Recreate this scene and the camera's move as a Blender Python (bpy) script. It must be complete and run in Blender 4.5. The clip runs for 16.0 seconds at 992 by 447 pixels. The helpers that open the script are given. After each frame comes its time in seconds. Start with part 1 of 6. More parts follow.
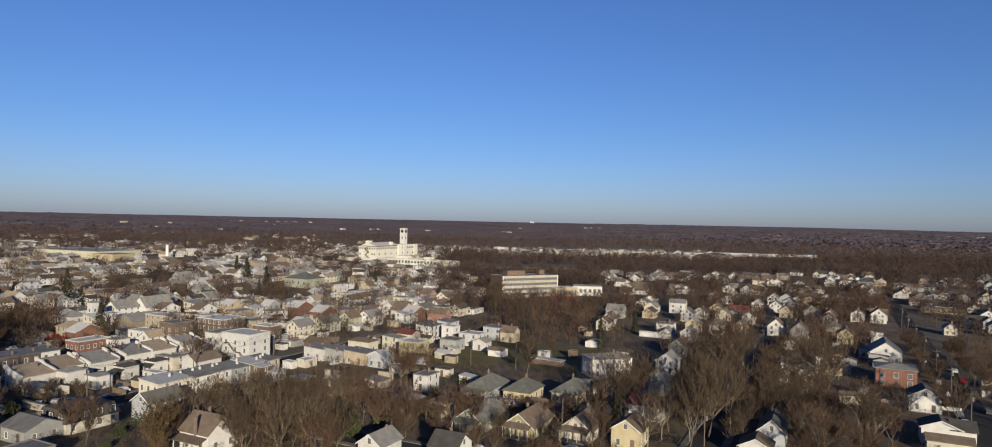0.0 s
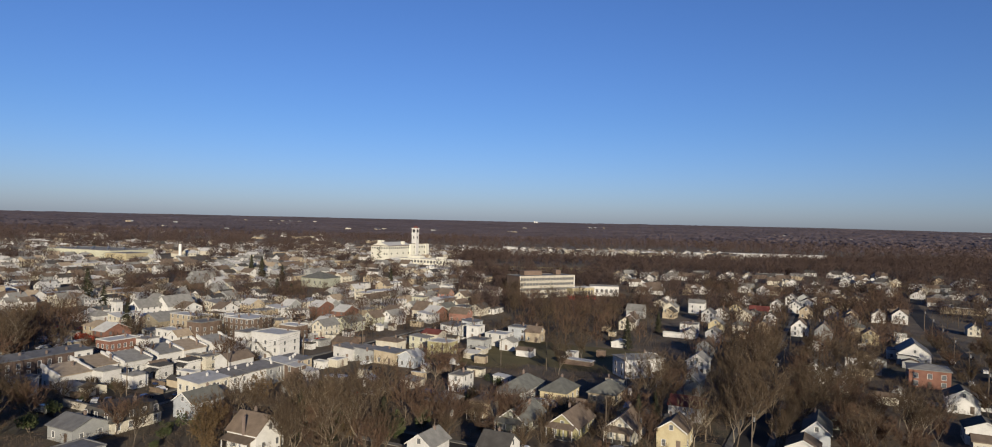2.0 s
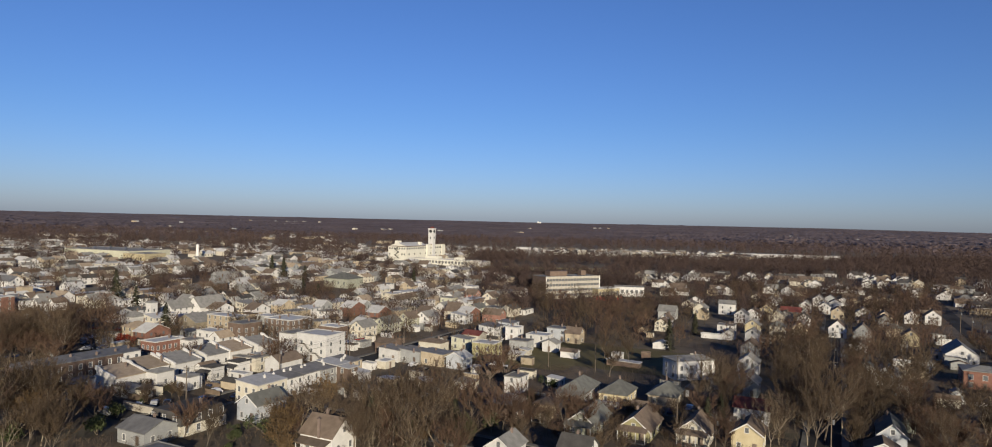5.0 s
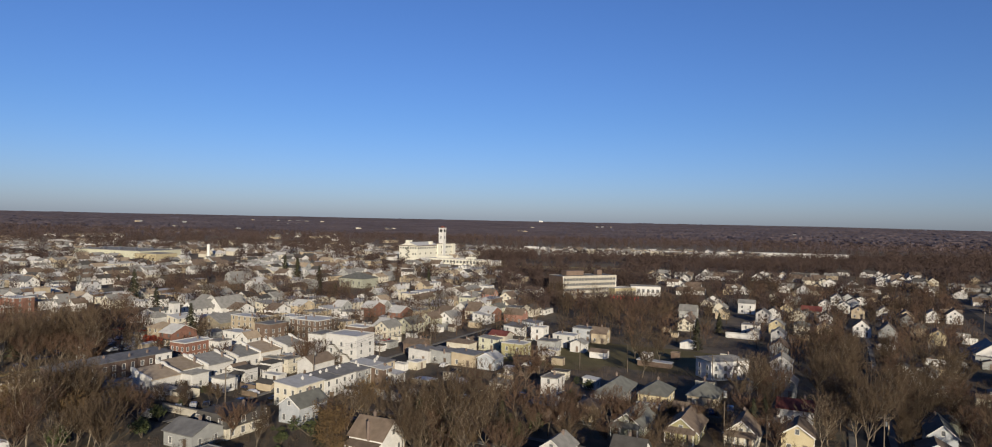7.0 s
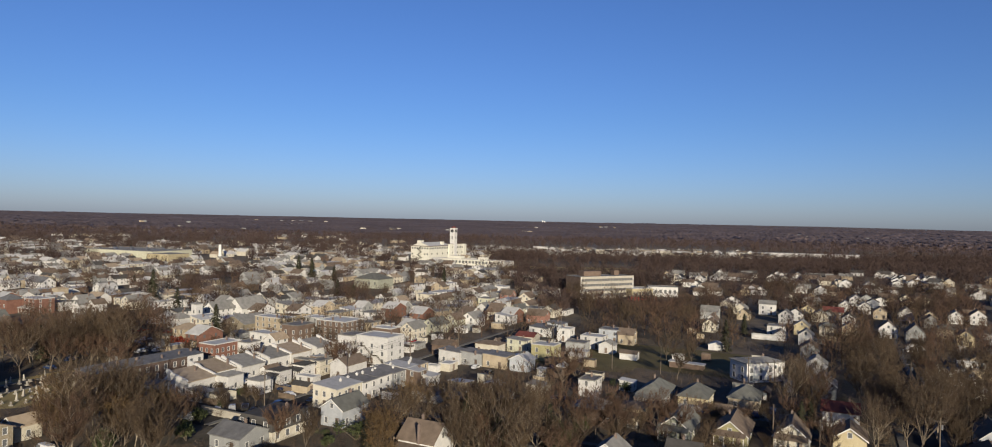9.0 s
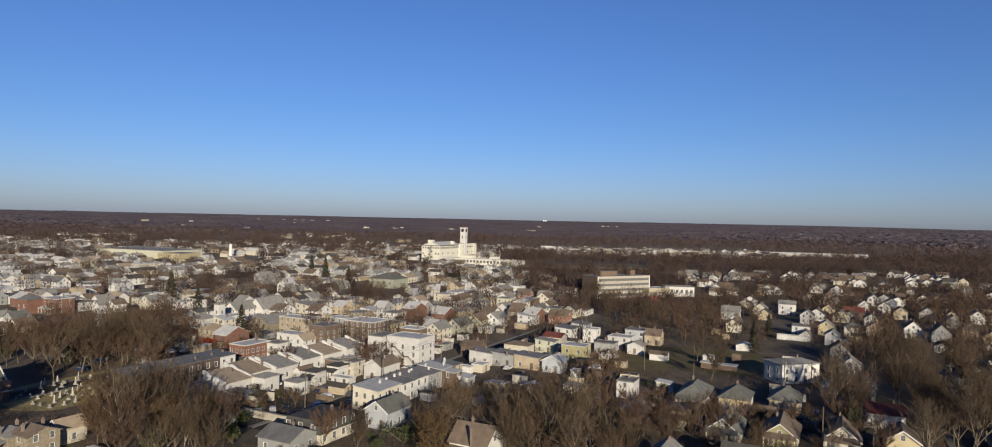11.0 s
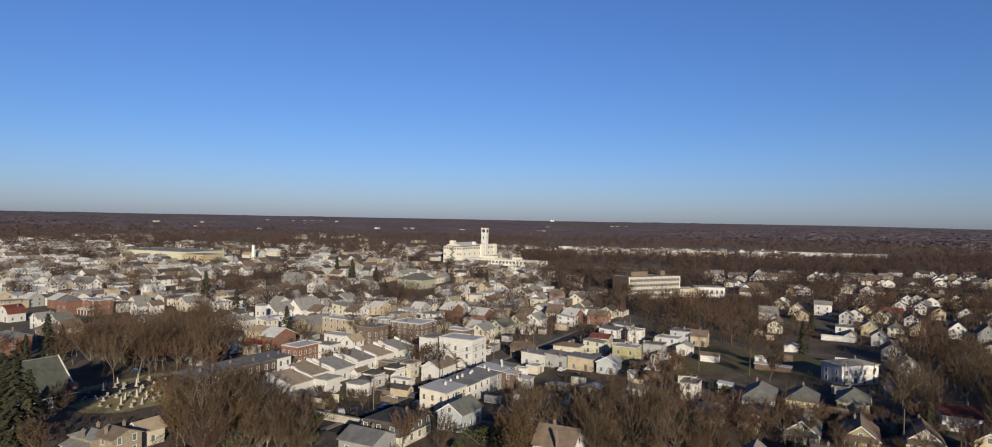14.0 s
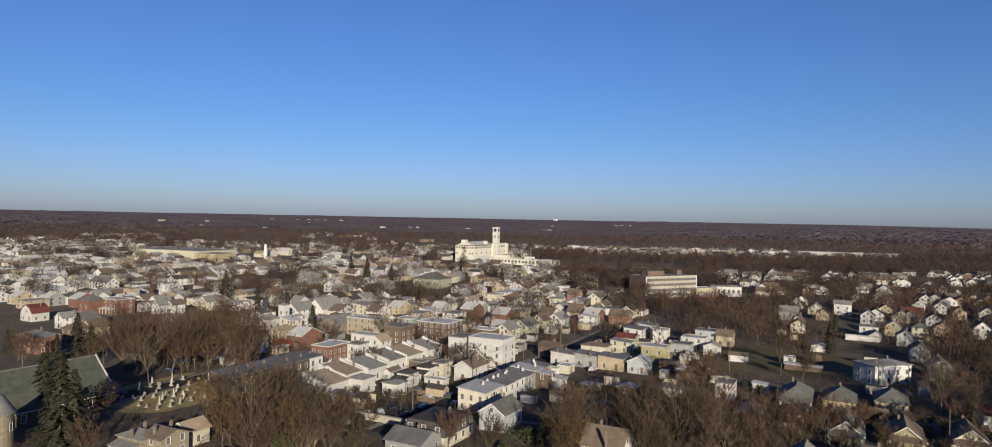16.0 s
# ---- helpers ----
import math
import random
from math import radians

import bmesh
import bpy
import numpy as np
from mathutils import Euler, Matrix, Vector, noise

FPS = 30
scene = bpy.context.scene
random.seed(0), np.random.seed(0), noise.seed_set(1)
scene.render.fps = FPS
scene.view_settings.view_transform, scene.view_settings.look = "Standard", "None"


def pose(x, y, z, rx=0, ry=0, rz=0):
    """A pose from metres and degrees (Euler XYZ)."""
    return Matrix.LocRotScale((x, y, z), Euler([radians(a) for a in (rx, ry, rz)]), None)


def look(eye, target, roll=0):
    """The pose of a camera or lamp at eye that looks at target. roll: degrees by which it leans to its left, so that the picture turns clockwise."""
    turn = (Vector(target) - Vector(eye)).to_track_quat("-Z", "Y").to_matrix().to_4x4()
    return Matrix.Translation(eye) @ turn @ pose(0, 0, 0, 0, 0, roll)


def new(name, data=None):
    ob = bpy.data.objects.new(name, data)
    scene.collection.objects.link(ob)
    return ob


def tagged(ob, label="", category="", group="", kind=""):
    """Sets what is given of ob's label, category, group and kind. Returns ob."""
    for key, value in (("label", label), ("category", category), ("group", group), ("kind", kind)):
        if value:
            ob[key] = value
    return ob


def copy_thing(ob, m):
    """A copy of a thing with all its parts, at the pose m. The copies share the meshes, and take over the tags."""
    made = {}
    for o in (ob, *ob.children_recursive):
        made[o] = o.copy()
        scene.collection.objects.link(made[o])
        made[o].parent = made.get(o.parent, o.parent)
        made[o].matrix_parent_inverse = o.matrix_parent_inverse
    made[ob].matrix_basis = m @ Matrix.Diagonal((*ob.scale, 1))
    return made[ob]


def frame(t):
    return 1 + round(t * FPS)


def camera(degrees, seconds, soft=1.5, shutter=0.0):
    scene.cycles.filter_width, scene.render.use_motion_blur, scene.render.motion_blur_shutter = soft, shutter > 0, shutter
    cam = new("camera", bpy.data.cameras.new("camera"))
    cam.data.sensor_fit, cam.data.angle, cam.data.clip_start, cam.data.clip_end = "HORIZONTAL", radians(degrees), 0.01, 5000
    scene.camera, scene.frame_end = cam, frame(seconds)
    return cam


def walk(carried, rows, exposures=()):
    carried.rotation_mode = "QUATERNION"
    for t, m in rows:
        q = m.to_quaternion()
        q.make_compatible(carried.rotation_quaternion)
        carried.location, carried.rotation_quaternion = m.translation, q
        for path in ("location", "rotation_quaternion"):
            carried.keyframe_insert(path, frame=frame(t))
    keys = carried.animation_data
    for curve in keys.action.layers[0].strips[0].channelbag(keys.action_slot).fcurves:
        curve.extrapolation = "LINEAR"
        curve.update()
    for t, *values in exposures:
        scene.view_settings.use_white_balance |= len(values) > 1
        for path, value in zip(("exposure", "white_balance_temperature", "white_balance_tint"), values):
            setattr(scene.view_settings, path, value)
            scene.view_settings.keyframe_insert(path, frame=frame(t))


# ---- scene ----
cam = camera(72.0, 16.0, soft=1.0)
PATH = [
    (0, (43.037, -2.592, 51.849), (42.987, -0.593, 51.841), 1.2),
    (0.5, (40.409, -2.587, 51.878), (40.358, -0.588, 51.869), 1.3),
    (1, (38.042, -2.702, 51.867), (37.989, -0.703, 51.859), 1.3),
    (1.5, (35.627, -2.798, 51.822), (35.572, -0.799, 51.814), 1.2),
    (2, (32.976, -2.695, 51.745), (32.92, -0.696, 51.736), 1.3),
    (2.5, (30.317, -2.533, 51.655), (30.261, -0.533, 51.647), 1.3),
    (3, (27.668, -2.214, 51.574), (27.611, -0.215, 51.566), 1.3),
    (3.5, (24.843, -2.0, 51.497), (24.784, -0.001, 51.488), 1.3),
    (4, (22.059, -1.856, 51.402), (22.0, 0.144, 51.394), 1.3),
    (6.5, (8.22, -0.862, 51.496), (8.162, 1.137, 51.487), 1.3),
    (7, (5.597, -0.573, 51.513), (5.538, 1.426, 51.502), 1.2),
    (7.5, (2.729, -0.135, 51.484), (2.669, 1.864, 51.474), 1.2),
    (8, (0.015, 0.273, 51.457), (-0.046, 2.272, 51.446), 1.2),
    (8.5, (-2.554, 0.572, 51.42), (-2.616, 2.571, 51.409), 1.2),
    (9, (-5.124, 0.843, 51.48), (-5.186, 2.842, 51.469), 1.2),
    (11.5, (-19.283, 2.118, 51.653), (-19.343, 4.117, 51.639), 1.2),
    (12, (-22.187, 2.364, 51.64), (-22.246, 4.363, 51.627), 1.1),
    (12.5, (-24.957, 2.437, 51.601), (-25.016, 4.436, 51.588), 1.1),
    (13, (-27.699, 2.407, 51.538), (-27.762, 4.406, 51.525), 1.1),
    (13.5, (-30.382, 2.386, 51.485), (-30.45, 4.384, 51.472), 1.1),
    (14, (-33.003, 2.436, 51.444), (-33.078, 4.434, 51.431), 1.1),
    (14.5, (-35.395, 2.38, 51.457), (-35.472, 4.378, 51.442), 1.1),
    (15, (-37.873, 2.274, 51.459), (-37.951, 4.273, 51.444), 1.0),
    (15.5, (-40.263, 2.265, 51.459), (-40.342, 4.263, 51.444), 1.0),
    (16, (-42.67, 2.383, 51.452), (-42.751, 4.381, 51.436), 1.1),
]
walk(cam, [(t, look(eye, target, roll)) for t, eye, target, roll in PATH])

# ---- light ----
SUN_AZ, SUN_EL = radians(-75), radians(13.5)      # direction to the sun, counted from +x
sun = new("sun", bpy.data.lights.new("sun", "SUN"))
sun.data.energy, sun.data.angle, sun.data.color = 5.0, radians(0.6), (1.0, 0.875, 0.68)
to_sun = Vector((math.cos(SUN_EL) * math.cos(SUN_AZ), math.cos(SUN_EL) * math.sin(SUN_AZ), math.sin(SUN_EL)))
sun.matrix_world = look(to_sun * 100, (0, 0, 0))
world = bpy.data.worlds.new("sky")
scene.world = world
world.use_nodes = True
sky = world.node_tree.nodes.new("ShaderNodeTexSky")
sky.sky_type, sky.sun_disc = "NISHITA", False
sky.sun_elevation, sky.sun_rotation = SUN_EL, radians(90) - SUN_AZ
sky.air_density, sky.dust_density, sky.ozone_density = 1.0, 0.45, 3.0
sky.altitude = 60
world.node_tree.nodes["Background"].inputs[1].default_value = 0.0635
tint = world.node_tree.nodes.new("ShaderNodeMixRGB")     # a deep, clear winter blue
tint.blend_type, tint.inputs[0].default_value = "MULTIPLY", 1.0
place_in_sky = world.node_tree.nodes.new("ShaderNodeTexCoord")
height_in_sky = world.node_tree.nodes.new("ShaderNodeSeparateXYZ")
pale_low = world.node_tree.nodes.new("ShaderNodeValToRGB")     # paler air all round, low over the horizon
pale_low.color_ramp.interpolation = "EASE"
pale_low.color_ramp.elements[0].position, pale_low.color_ramp.elements[0].color = 0.0, (0.575, 0.69, 1.18, 1)
pale_low.color_ramp.elements[1].position, pale_low.color_ramp.elements[1].color = 0.16, (0.50, 0.665, 1.065, 1)
world.node_tree.links.new(place_in_sky.outputs["Generated"], height_in_sky.inputs[0])
world.node_tree.links.new(height_in_sky.outputs["Z"], pale_low.inputs[0])
world.node_tree.links.new(pale_low.outputs[0], tint.inputs[2])
world.node_tree.links.new(sky.outputs[0], tint.inputs[1])
world.node_tree.links.new(tint.outputs[0], world.node_tree.nodes["Background"].inputs[0])
scene.view_settings.exposure = 0.79


# ---- materials ----
def material(name, low, high, scale=0.6, fine=9.0, rough=0.85, bump=0.15, metal=0.0, each=0.12, stripe=0.0, coat=None):
    """Two colours mixed by coarse stains and fine grain, with a small change from object to object."""
    m = bpy.data.materials.new(name)
    m.use_nodes = True
    n, link = m.node_tree.nodes, m.node_tree.links.new
    b = n["Principled BSDF"]
    b.inputs["Roughness"].default_value, b.inputs["Metallic"].default_value = rough, metal
    b.inputs["Specular IOR Level"].default_value = 0.5 if rough < 0.5 else 0.18
    co = n.new("ShaderNodeTexCoord")
    big, small = n.new("ShaderNodeTexNoise"), n.new("ShaderNodeTexNoise")
    big.inputs["Scale"].default_value, big.inputs["Detail"].default_value = scale, 5
    small.inputs["Scale"].default_value, small.inputs["Detail"].default_value = fine, 3
    link(co.outputs["Object"], big.inputs["Vector"])
    link(co.outputs["Object"], small.inputs["Vector"])
    add = n.new("ShaderNodeMath")
    add.operation = "MULTIPLY_ADD"
    add.inputs[1].default_value = 0.45
    link(small.outputs["Fac"], add.inputs[0])
    link(big.outputs["Fac"], add.inputs[2])
    ramp = n.new("ShaderNodeValToRGB")
    ramp.color_ramp.elements[0].position, ramp.color_ramp.elements[0].color = 0.45, (*low, 1)
    ramp.color_ramp.elements[1].position, ramp.color_ramp.elements[1].color = 0.95, (*high, 1)
    link(add.outputs[0], ramp.inputs[0])
    last = ramp.outputs[0]
    if stripe:
        wave = n.new("ShaderNodeTexWave")
        wave.bands_direction = "Z"
        wave.inputs["Scale"].default_value, wave.inputs["Distortion"].default_value = stripe, 0.4
        link(co.outputs["Object"], wave.inputs["Vector"])
        mix = n.new("ShaderNodeMixRGB")
        mix.blend_type, mix.inputs[0].default_value = "MULTIPLY", 0.18
        link(last, mix.inputs[1])
        link(wave.outputs["Color"], mix.inputs[2])
        last = mix.outputs[0]
    info, hsv = n.new("ShaderNodeObjectInfo"), n.new("ShaderNodeHueSaturation")
    span = n.new("ShaderNodeMapRange")
    span.inputs[3].default_value, span.inputs[4].default_value = 0.54 * (1 - each), 0.54 * (1 + each)
    link(info.outputs["Random"], span.inputs[0])
    link(span.outputs[0], hsv.inputs["Value"])
    link(last, hsv.inputs["Color"])
    link(hsv.outputs[0], b.inputs["Base Color"])
    relief = n.new("ShaderNodeBump")
    relief.inputs["Strength"].default_value, relief.inputs["Distance"].default_value = bump, 0.05
    link(small.outputs["Fac"], relief.inputs["Height"])
    link(relief.outputs[0], b.inputs["Normal"])
    return m


WALL = {
    "white": material("white_siding", (0.66, 0.652, 0.628), (0.84, 0.83, 0.805), stripe=4.0, rough=0.6),
    "grey": material("grey_siding", (0.34, 0.35, 0.35), (0.46, 0.47, 0.46), stripe=4.0, rough=0.65),
    "blue": material("pale_blue_siding", (0.45, 0.48, 0.52), (0.60, 0.63, 0.66), stripe=4.0, rough=0.65),
    "cream": material("cream_siding", (0.60, 0.555, 0.45), (0.76, 0.715, 0.60), stripe=4.0, rough=0.65),
    "yellow": material("yellow_siding", (0.52, 0.44, 0.27), (0.66, 0.58, 0.385), stripe=4.0, rough=0.65),
    "lime": material("pale_green_siding", (0.50, 0.495, 0.375), (0.64, 0.635, 0.50), stripe=4.0, rough=0.65),
    "olive": material("olive_siding", (0.36, 0.33, 0.17), (0.48, 0.45, 0.26), stripe=4.0, rough=0.7),
    "sage": material("sage_siding", (0.30, 0.31, 0.25), (0.42, 0.43, 0.35), stripe=4.0, rough=0.7),
    "tan": material("tan_stucco", (0.40, 0.33, 0.23), (0.54, 0.46, 0.34), rough=0.85),
    "salmon": material("salmon_brick", (0.31, 0.155, 0.12), (0.42, 0.235, 0.185), fine=14, rough=0.85),
    "brick": material("red_brick", (0.175, 0.088, 0.065), (0.265, 0.138, 0.105), fine=16, rough=0.9),
    "brown_brick": material("brown_brick", (0.125, 0.088, 0.068), (0.21, 0.153, 0.12), fine=16, rough=0.9),
    "dark_brick": material("dark_brick", (0.10, 0.07, 0.06), (0.17, 0.125, 0.105), fine=16, rough=0.9),
    "stone": material("field_stone", (0.20, 0.17, 0.12), (0.38, 0.33, 0.25), fine=6, scale=2.0, rough=0.9, bump=0.4),
    "ivory": material("pale_cream_render", (0.74, 0.72, 0.61), (0.88, 0.86, 0.75), rough=0.8),
    "concrete": material("concrete", (0.36, 0.33, 0.28), (0.52, 0.49, 0.42), rough=0.9),
}
ROOF = {
    "grey": material("grey_shingle", (0.21, 0.207, 0.195), (0.36, 0.352, 0.328), fine=12, rough=0.9),
    "dark": material("charcoal_shingle", (0.06, 0.057, 0.054), (0.115, 0.109, 0.102), fine=12, rough=0.9),
    "brown": material("brown_shingle", (0.135, 0.104, 0.080), (0.24, 0.185, 0.142), fine=12, rough=0.9),
    "tan": material("tan_shingle", (0.31, 0.245, 0.175), (0.46, 0.375, 0.28), fine=12, rough=0.9),
    "green": material("grey_green_shingle", (0.12, 0.123, 0.112), (0.21, 0.213, 0.195), fine=12, rough=0.9),
    "red": material("red_shingle", (0.14, 0.042, 0.036), (0.22, 0.075, 0.062), fine=12, rough=0.85),
    "moss": material("weathered_green_slate", (0.062, 0.068, 0.055), (0.115, 0.122, 0.10), fine=12, rough=0.85),
    "silver": material("silver_coated_roofing", (0.48, 0.475, 0.455), (0.68, 0.675, 0.645), fine=5, rough=0.6),
    "tar": material("dark_roofing_felt", (0.165, 0.158, 0.150), (0.30, 0.29, 0.277), fine=5, rough=0.8),
    "slate": material("blue_grey_slate", (0.14, 0.14, 0.141), (0.25, 0.248, 0.248), fine=12, rough=0.7),
}
TRIM = material("white_paint", (0.66, 0.65, 0.62), (0.80, 0.79, 0.76), fine=12, rough=0.5, bump=0.05)
DARKTRIM = material("dark_paint", (0.03, 0.03, 0.032), (0.06, 0.06, 0.06), fine=12, rough=0.5, bump=0.05)
DOOR = material("door_paint", (0.12, 0.085, 0.065), (0.26, 0.21, 0.175), rough=0.5, each=0.4)
CHIMNEY = material("chimney_brick", (0.17, 0.125, 0.105), (0.30, 0.235, 0.20), fine=16)
ASPHALT = material("asphalt", (0.030, 0.028, 0.027), (0.055, 0.052, 0.048), scale=0.08, fine=3, rough=0.9, each=0.05)
PAVING = material("concrete_paving", (0.15, 0.14, 0.125), (0.25, 0.24, 0.215), scale=0.3, fine=4, rough=0.9)
BARK = material("grey_bark", (0.105, 0.086, 0.066), (0.22, 0.18, 0.137), scale=1.5, fine=8, rough=0.95, each=0.2)
PALEBARK = material("pale_bark", (0.20, 0.165, 0.12), (0.40, 0.34, 0.26), scale=1.5, fine=8, rough=0.95, each=0.15)
TWIG = material("brown_twigs", (0.064, 0.0445, 0.0285), (0.133, 0.094, 0.060), scale=0.4, fine=3, rough=0.95, each=0.25, bump=0)
REDTWIG = material("reddish_twigs", (0.076, 0.046, 0.031), (0.148, 0.092, 0.062), scale=0.4, fine=3, rough=0.95, each=0.25, bump=0)
DRYLEAF = material("dry_oak_leaves", (0.105, 0.066, 0.030), (0.18, 0.118, 0.056), scale=0.5, fine=3, rough=0.9, each=0.2, bump=0)
REDLEAF = material("red_leaves", (0.26, 0.035, 0.018), (0.40, 0.075, 0.035), scale=0.5, fine=3, rough=0.8, bump=0)
NEEDLE = material("conifer_needles", (0.024, 0.026, 0.014), (0.052, 0.052, 0.029), scale=0.6, fine=4, rough=0.8, each=0.2, bump=0)
SHRUB = material("evergreen_leaves", (0.040, 0.052, 0.020), (0.085, 0.10, 0.04), scale=0.6, fine=4, rough=0.8, each=0.2, bump=0)
WOODPOLE = material("weathered_pole", (0.10, 0.08, 0.06), (0.20, 0.165, 0.13), fine=10)
STEEL = material("galvanised_steel", (0.40, 0.41, 0.42), (0.55, 0.56, 0.57), rough=0.4, metal=0.9)
TYRE = material("tyre_rubber", (0.02, 0.02, 0.02), (0.035, 0.035, 0.035), rough=0.8)
MARBLE = material("grave_stone", (0.30, 0.28, 0.24), (0.50, 0.47, 0.41), scale=2, fine=14, rough=0.7, each=0.25)
FENCE = material("weathered_fence", (0.14, 0.10, 0.07), (0.24, 0.185, 0.135), fine=10)
PLAYRED = material("red_paint", (0.45, 0.03, 0.03), (0.58, 0.06, 0.05), rough=0.5)
CAR = {k: material(k + "_car_paint", c, tuple(v * 1.1 for v in c), rough=0.25, bump=0, each=0.05) for k, c in (
    ("white", (0.70, 0.70, 0.69)), ("silver", (0.42, 0.43, 0.44)), ("black", (0.015, 0.015, 0.017)),
    ("blue", (0.025, 0.045, 0.11)), ("red", (0.26, 0.02, 0.02)), ("grey", (0.10, 0.10, 0.105)))}


def glass_material():
    m = bpy.data.materials.new("window_glass")
    m.use_nodes = True
    b = m.node_tree.nodes["Principled BSDF"]
    b.inputs["Base Color"].default_value = (0.085, 0.088, 0.092, 1)
    b.inputs["Roughness"].default_value = 0.12
    return m


GLASS = glass_material()


def ground_material():
    """Winter turf, leaf litter and bare soil in patches."""
    m = bpy.data.materials.new("winter_ground")
    m.use_nodes = True
    n, link = m.node_tree.nodes, m.node_tree.links.new
    b = n["Principled BSDF"]
    b.inputs["Roughness"].default_value = 0.95
    co = n.new("ShaderNodeTexCoord")
    last = None
    for scale, detail, low, high, a, c in ((0.018, 6, 0.42, 0.60, (0.046, 0.032, 0.020), (0.042, 0.035, 0.018)),
                                           (0.12, 6, 0.45, 0.62, None, (0.074, 0.053, 0.033)),
                                           (0.9, 4, 0.50, 0.72, None, (0.026, 0.019, 0.013))):
        tex, ramp, mix = n.new("ShaderNodeTexNoise"), n.new("ShaderNodeMapRange"), n.new("ShaderNodeMixRGB")
        tex.inputs["Scale"].default_value, tex.inputs["Detail"].default_value = scale, detail
        ramp.inputs[1].default_value, ramp.inputs[2].default_value = low, high
        link(co.outputs["Object"], tex.inputs["Vector"])
        link(tex.outputs["Fac"], ramp.inputs[0])
        link(ramp.outputs[0], mix.inputs[0])
        if last is None:
            mix.inputs[1].default_value = (*a, 1)
        else:
            link(last, mix.inputs[1])
        mix.inputs[2].default_value = (*c, 1)
        last = mix.outputs[0]
    link(last, b.inputs["Base Color"])
    return m


GROUND = ground_material()
GRASS = material("winter_lawn", (0.105, 0.090, 0.040), (0.170, 0.143, 0.066), scale=0.08, fine=1.2, rough=0.95, bump=0.3)
STRAW = material("dry_straw_grass", (0.30, 0.235, 0.10), (0.44, 0.36, 0.17), scale=0.15, fine=1.5, rough=0.95, bump=0.3)
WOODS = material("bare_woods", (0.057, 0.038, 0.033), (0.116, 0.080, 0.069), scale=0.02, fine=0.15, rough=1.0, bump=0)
# distance haze is put into this colour as a paler, bluish-purple cast
HAZE_FARWOODS = material("far_hazed_woods", (0.098, 0.072, 0.074), (0.215, 0.163, 0.160), scale=0.006, fine=0.05, rough=1.0, bump=0)
# the ridge's blue-grey is horizon haze painted as its colour
HAZE_RIDGE = material("hazed_ridge", (0.075, 0.078, 0.10), (0.12, 0.12, 0.145), scale=0.01, fine=0.1, rough=1.0, bump=0)

# ---- the lie of the land and the town's street grid ----
GRID = -25.0
U = Vector((math.cos(radians(65)), math.sin(radians(65)), 0))       # along the streets
V = Vector((math.cos(radians(-25)), math.sin(radians(-25)), 0))     # across them


def smooth(a, b, x):
    k = min(1.0, max(0.0, (x - a) / (b - a)))
    return k * k * (3 - 2 * k)


def land(x, y):
    r = math.hypot(x, y)
    return 9.0 * smooth(400, 720, y) + 24.0 * smooth(1200, 4700, r)


# ---- mesh helpers ----
def part(name, bm, mat, parent=None, label="", at=None):
    """Links a bmesh as one mesh object, under a thing or a part where one is given."""
    me = bpy.data.meshes.new(name)
    bm.normal_update()
    bm.to_mesh(me)
    bm.free()
    return reuse(name, me, mat, parent, label, at)


def reuse(name, me, mat=None, parent=None, label="", at=None):
    if mat is not None and not me.materials:
        me.materials.append(mat)
    ob = new(name, me)
    if parent is not None:
        ob.parent = parent
    if at is not None:
        ob.matrix_local = at
    if label:
        ob["label"] = label
    return ob


def add_box(bm, x0, y0, z0, x1, y1, z1, bevel=0.0):
    v = [bm.verts.new(p) for p in ((x0, y0, z0), (x1, y0, z0), (x1, y1, z0), (x0, y1, z0), (x0, y0, z1), (x1, y0, z1), (x1, y1, z1), (x0, y1, z1))]
    f = [bm.faces.new([v[i] for i in q]) for q in ((3, 2, 1, 0), (4, 5, 6, 7), (0, 1, 5, 4), (1, 2, 6, 5), (2, 3, 7, 6), (3, 0, 4, 7))]
    if bevel:
        bmesh.ops.bevel(bm, geom=list({e for q in f for e in q.edges}), offset=bevel, segments=1, affect="EDGES", profile=0.5)
    return bm


def box(*a, **k):
    return add_box(bmesh.new(), *a, **k)


def add_prism(bm, pts, axis_vec, base):
    """A closed solid: a loop of points (x, z) or (y, z) pushed along an axis."""
    lo = [bm.verts.new(base(p, 0)) for p in pts]
    hi = [bm.verts.new(base(p, 1)) for p in pts]
    n = len(pts)
    bm.faces.new(lo[::-1])
    bm.faces.new(hi)
    for i in range(n):
        bm.faces.new((lo[i], lo[(i + 1) % n], hi[(i + 1) % n], hi[i]))
    bmesh.ops.recalc_face_normals(bm, faces=bm.faces)
    return bm


def prism_y(pts, y0, y1, bm=None):
    return add_prism(bm or bmesh.new(), pts, 1, lambda p, k: (p[0], y1 if k else y0, p[1]))


def prism_x(pts, x0, x1, bm=None):
    return add_prism(bm or bmesh.new(), pts, 0, lambda p, k: (x1 if k else x0, p[0], p[1]))


def add_tube(bm, a, b, ra, rb, sides=5, cap=False):
    a, b = Vector(a), Vector(b)
    q = (b - a).to_track_quat("Z", "Y")
    ring = [Vector((math.cos(i * 2 * math.pi / sides), math.sin(i * 2 * math.pi / sides), 0)) for i in range(sides)]
    lo = [bm.verts.new(a + q @ (p * ra)) for p in ring]
    hi = [bm.verts.new(b + q @ (p * rb)) for p in ring]
    for i in range(sides):
        bm.faces.new((lo[i], lo[(i + 1) % sides], hi[(i + 1) % sides], hi[i]))
    if cap:
        bm.faces.new(lo[::-1])
        bm.faces.new(hi)
    return bm


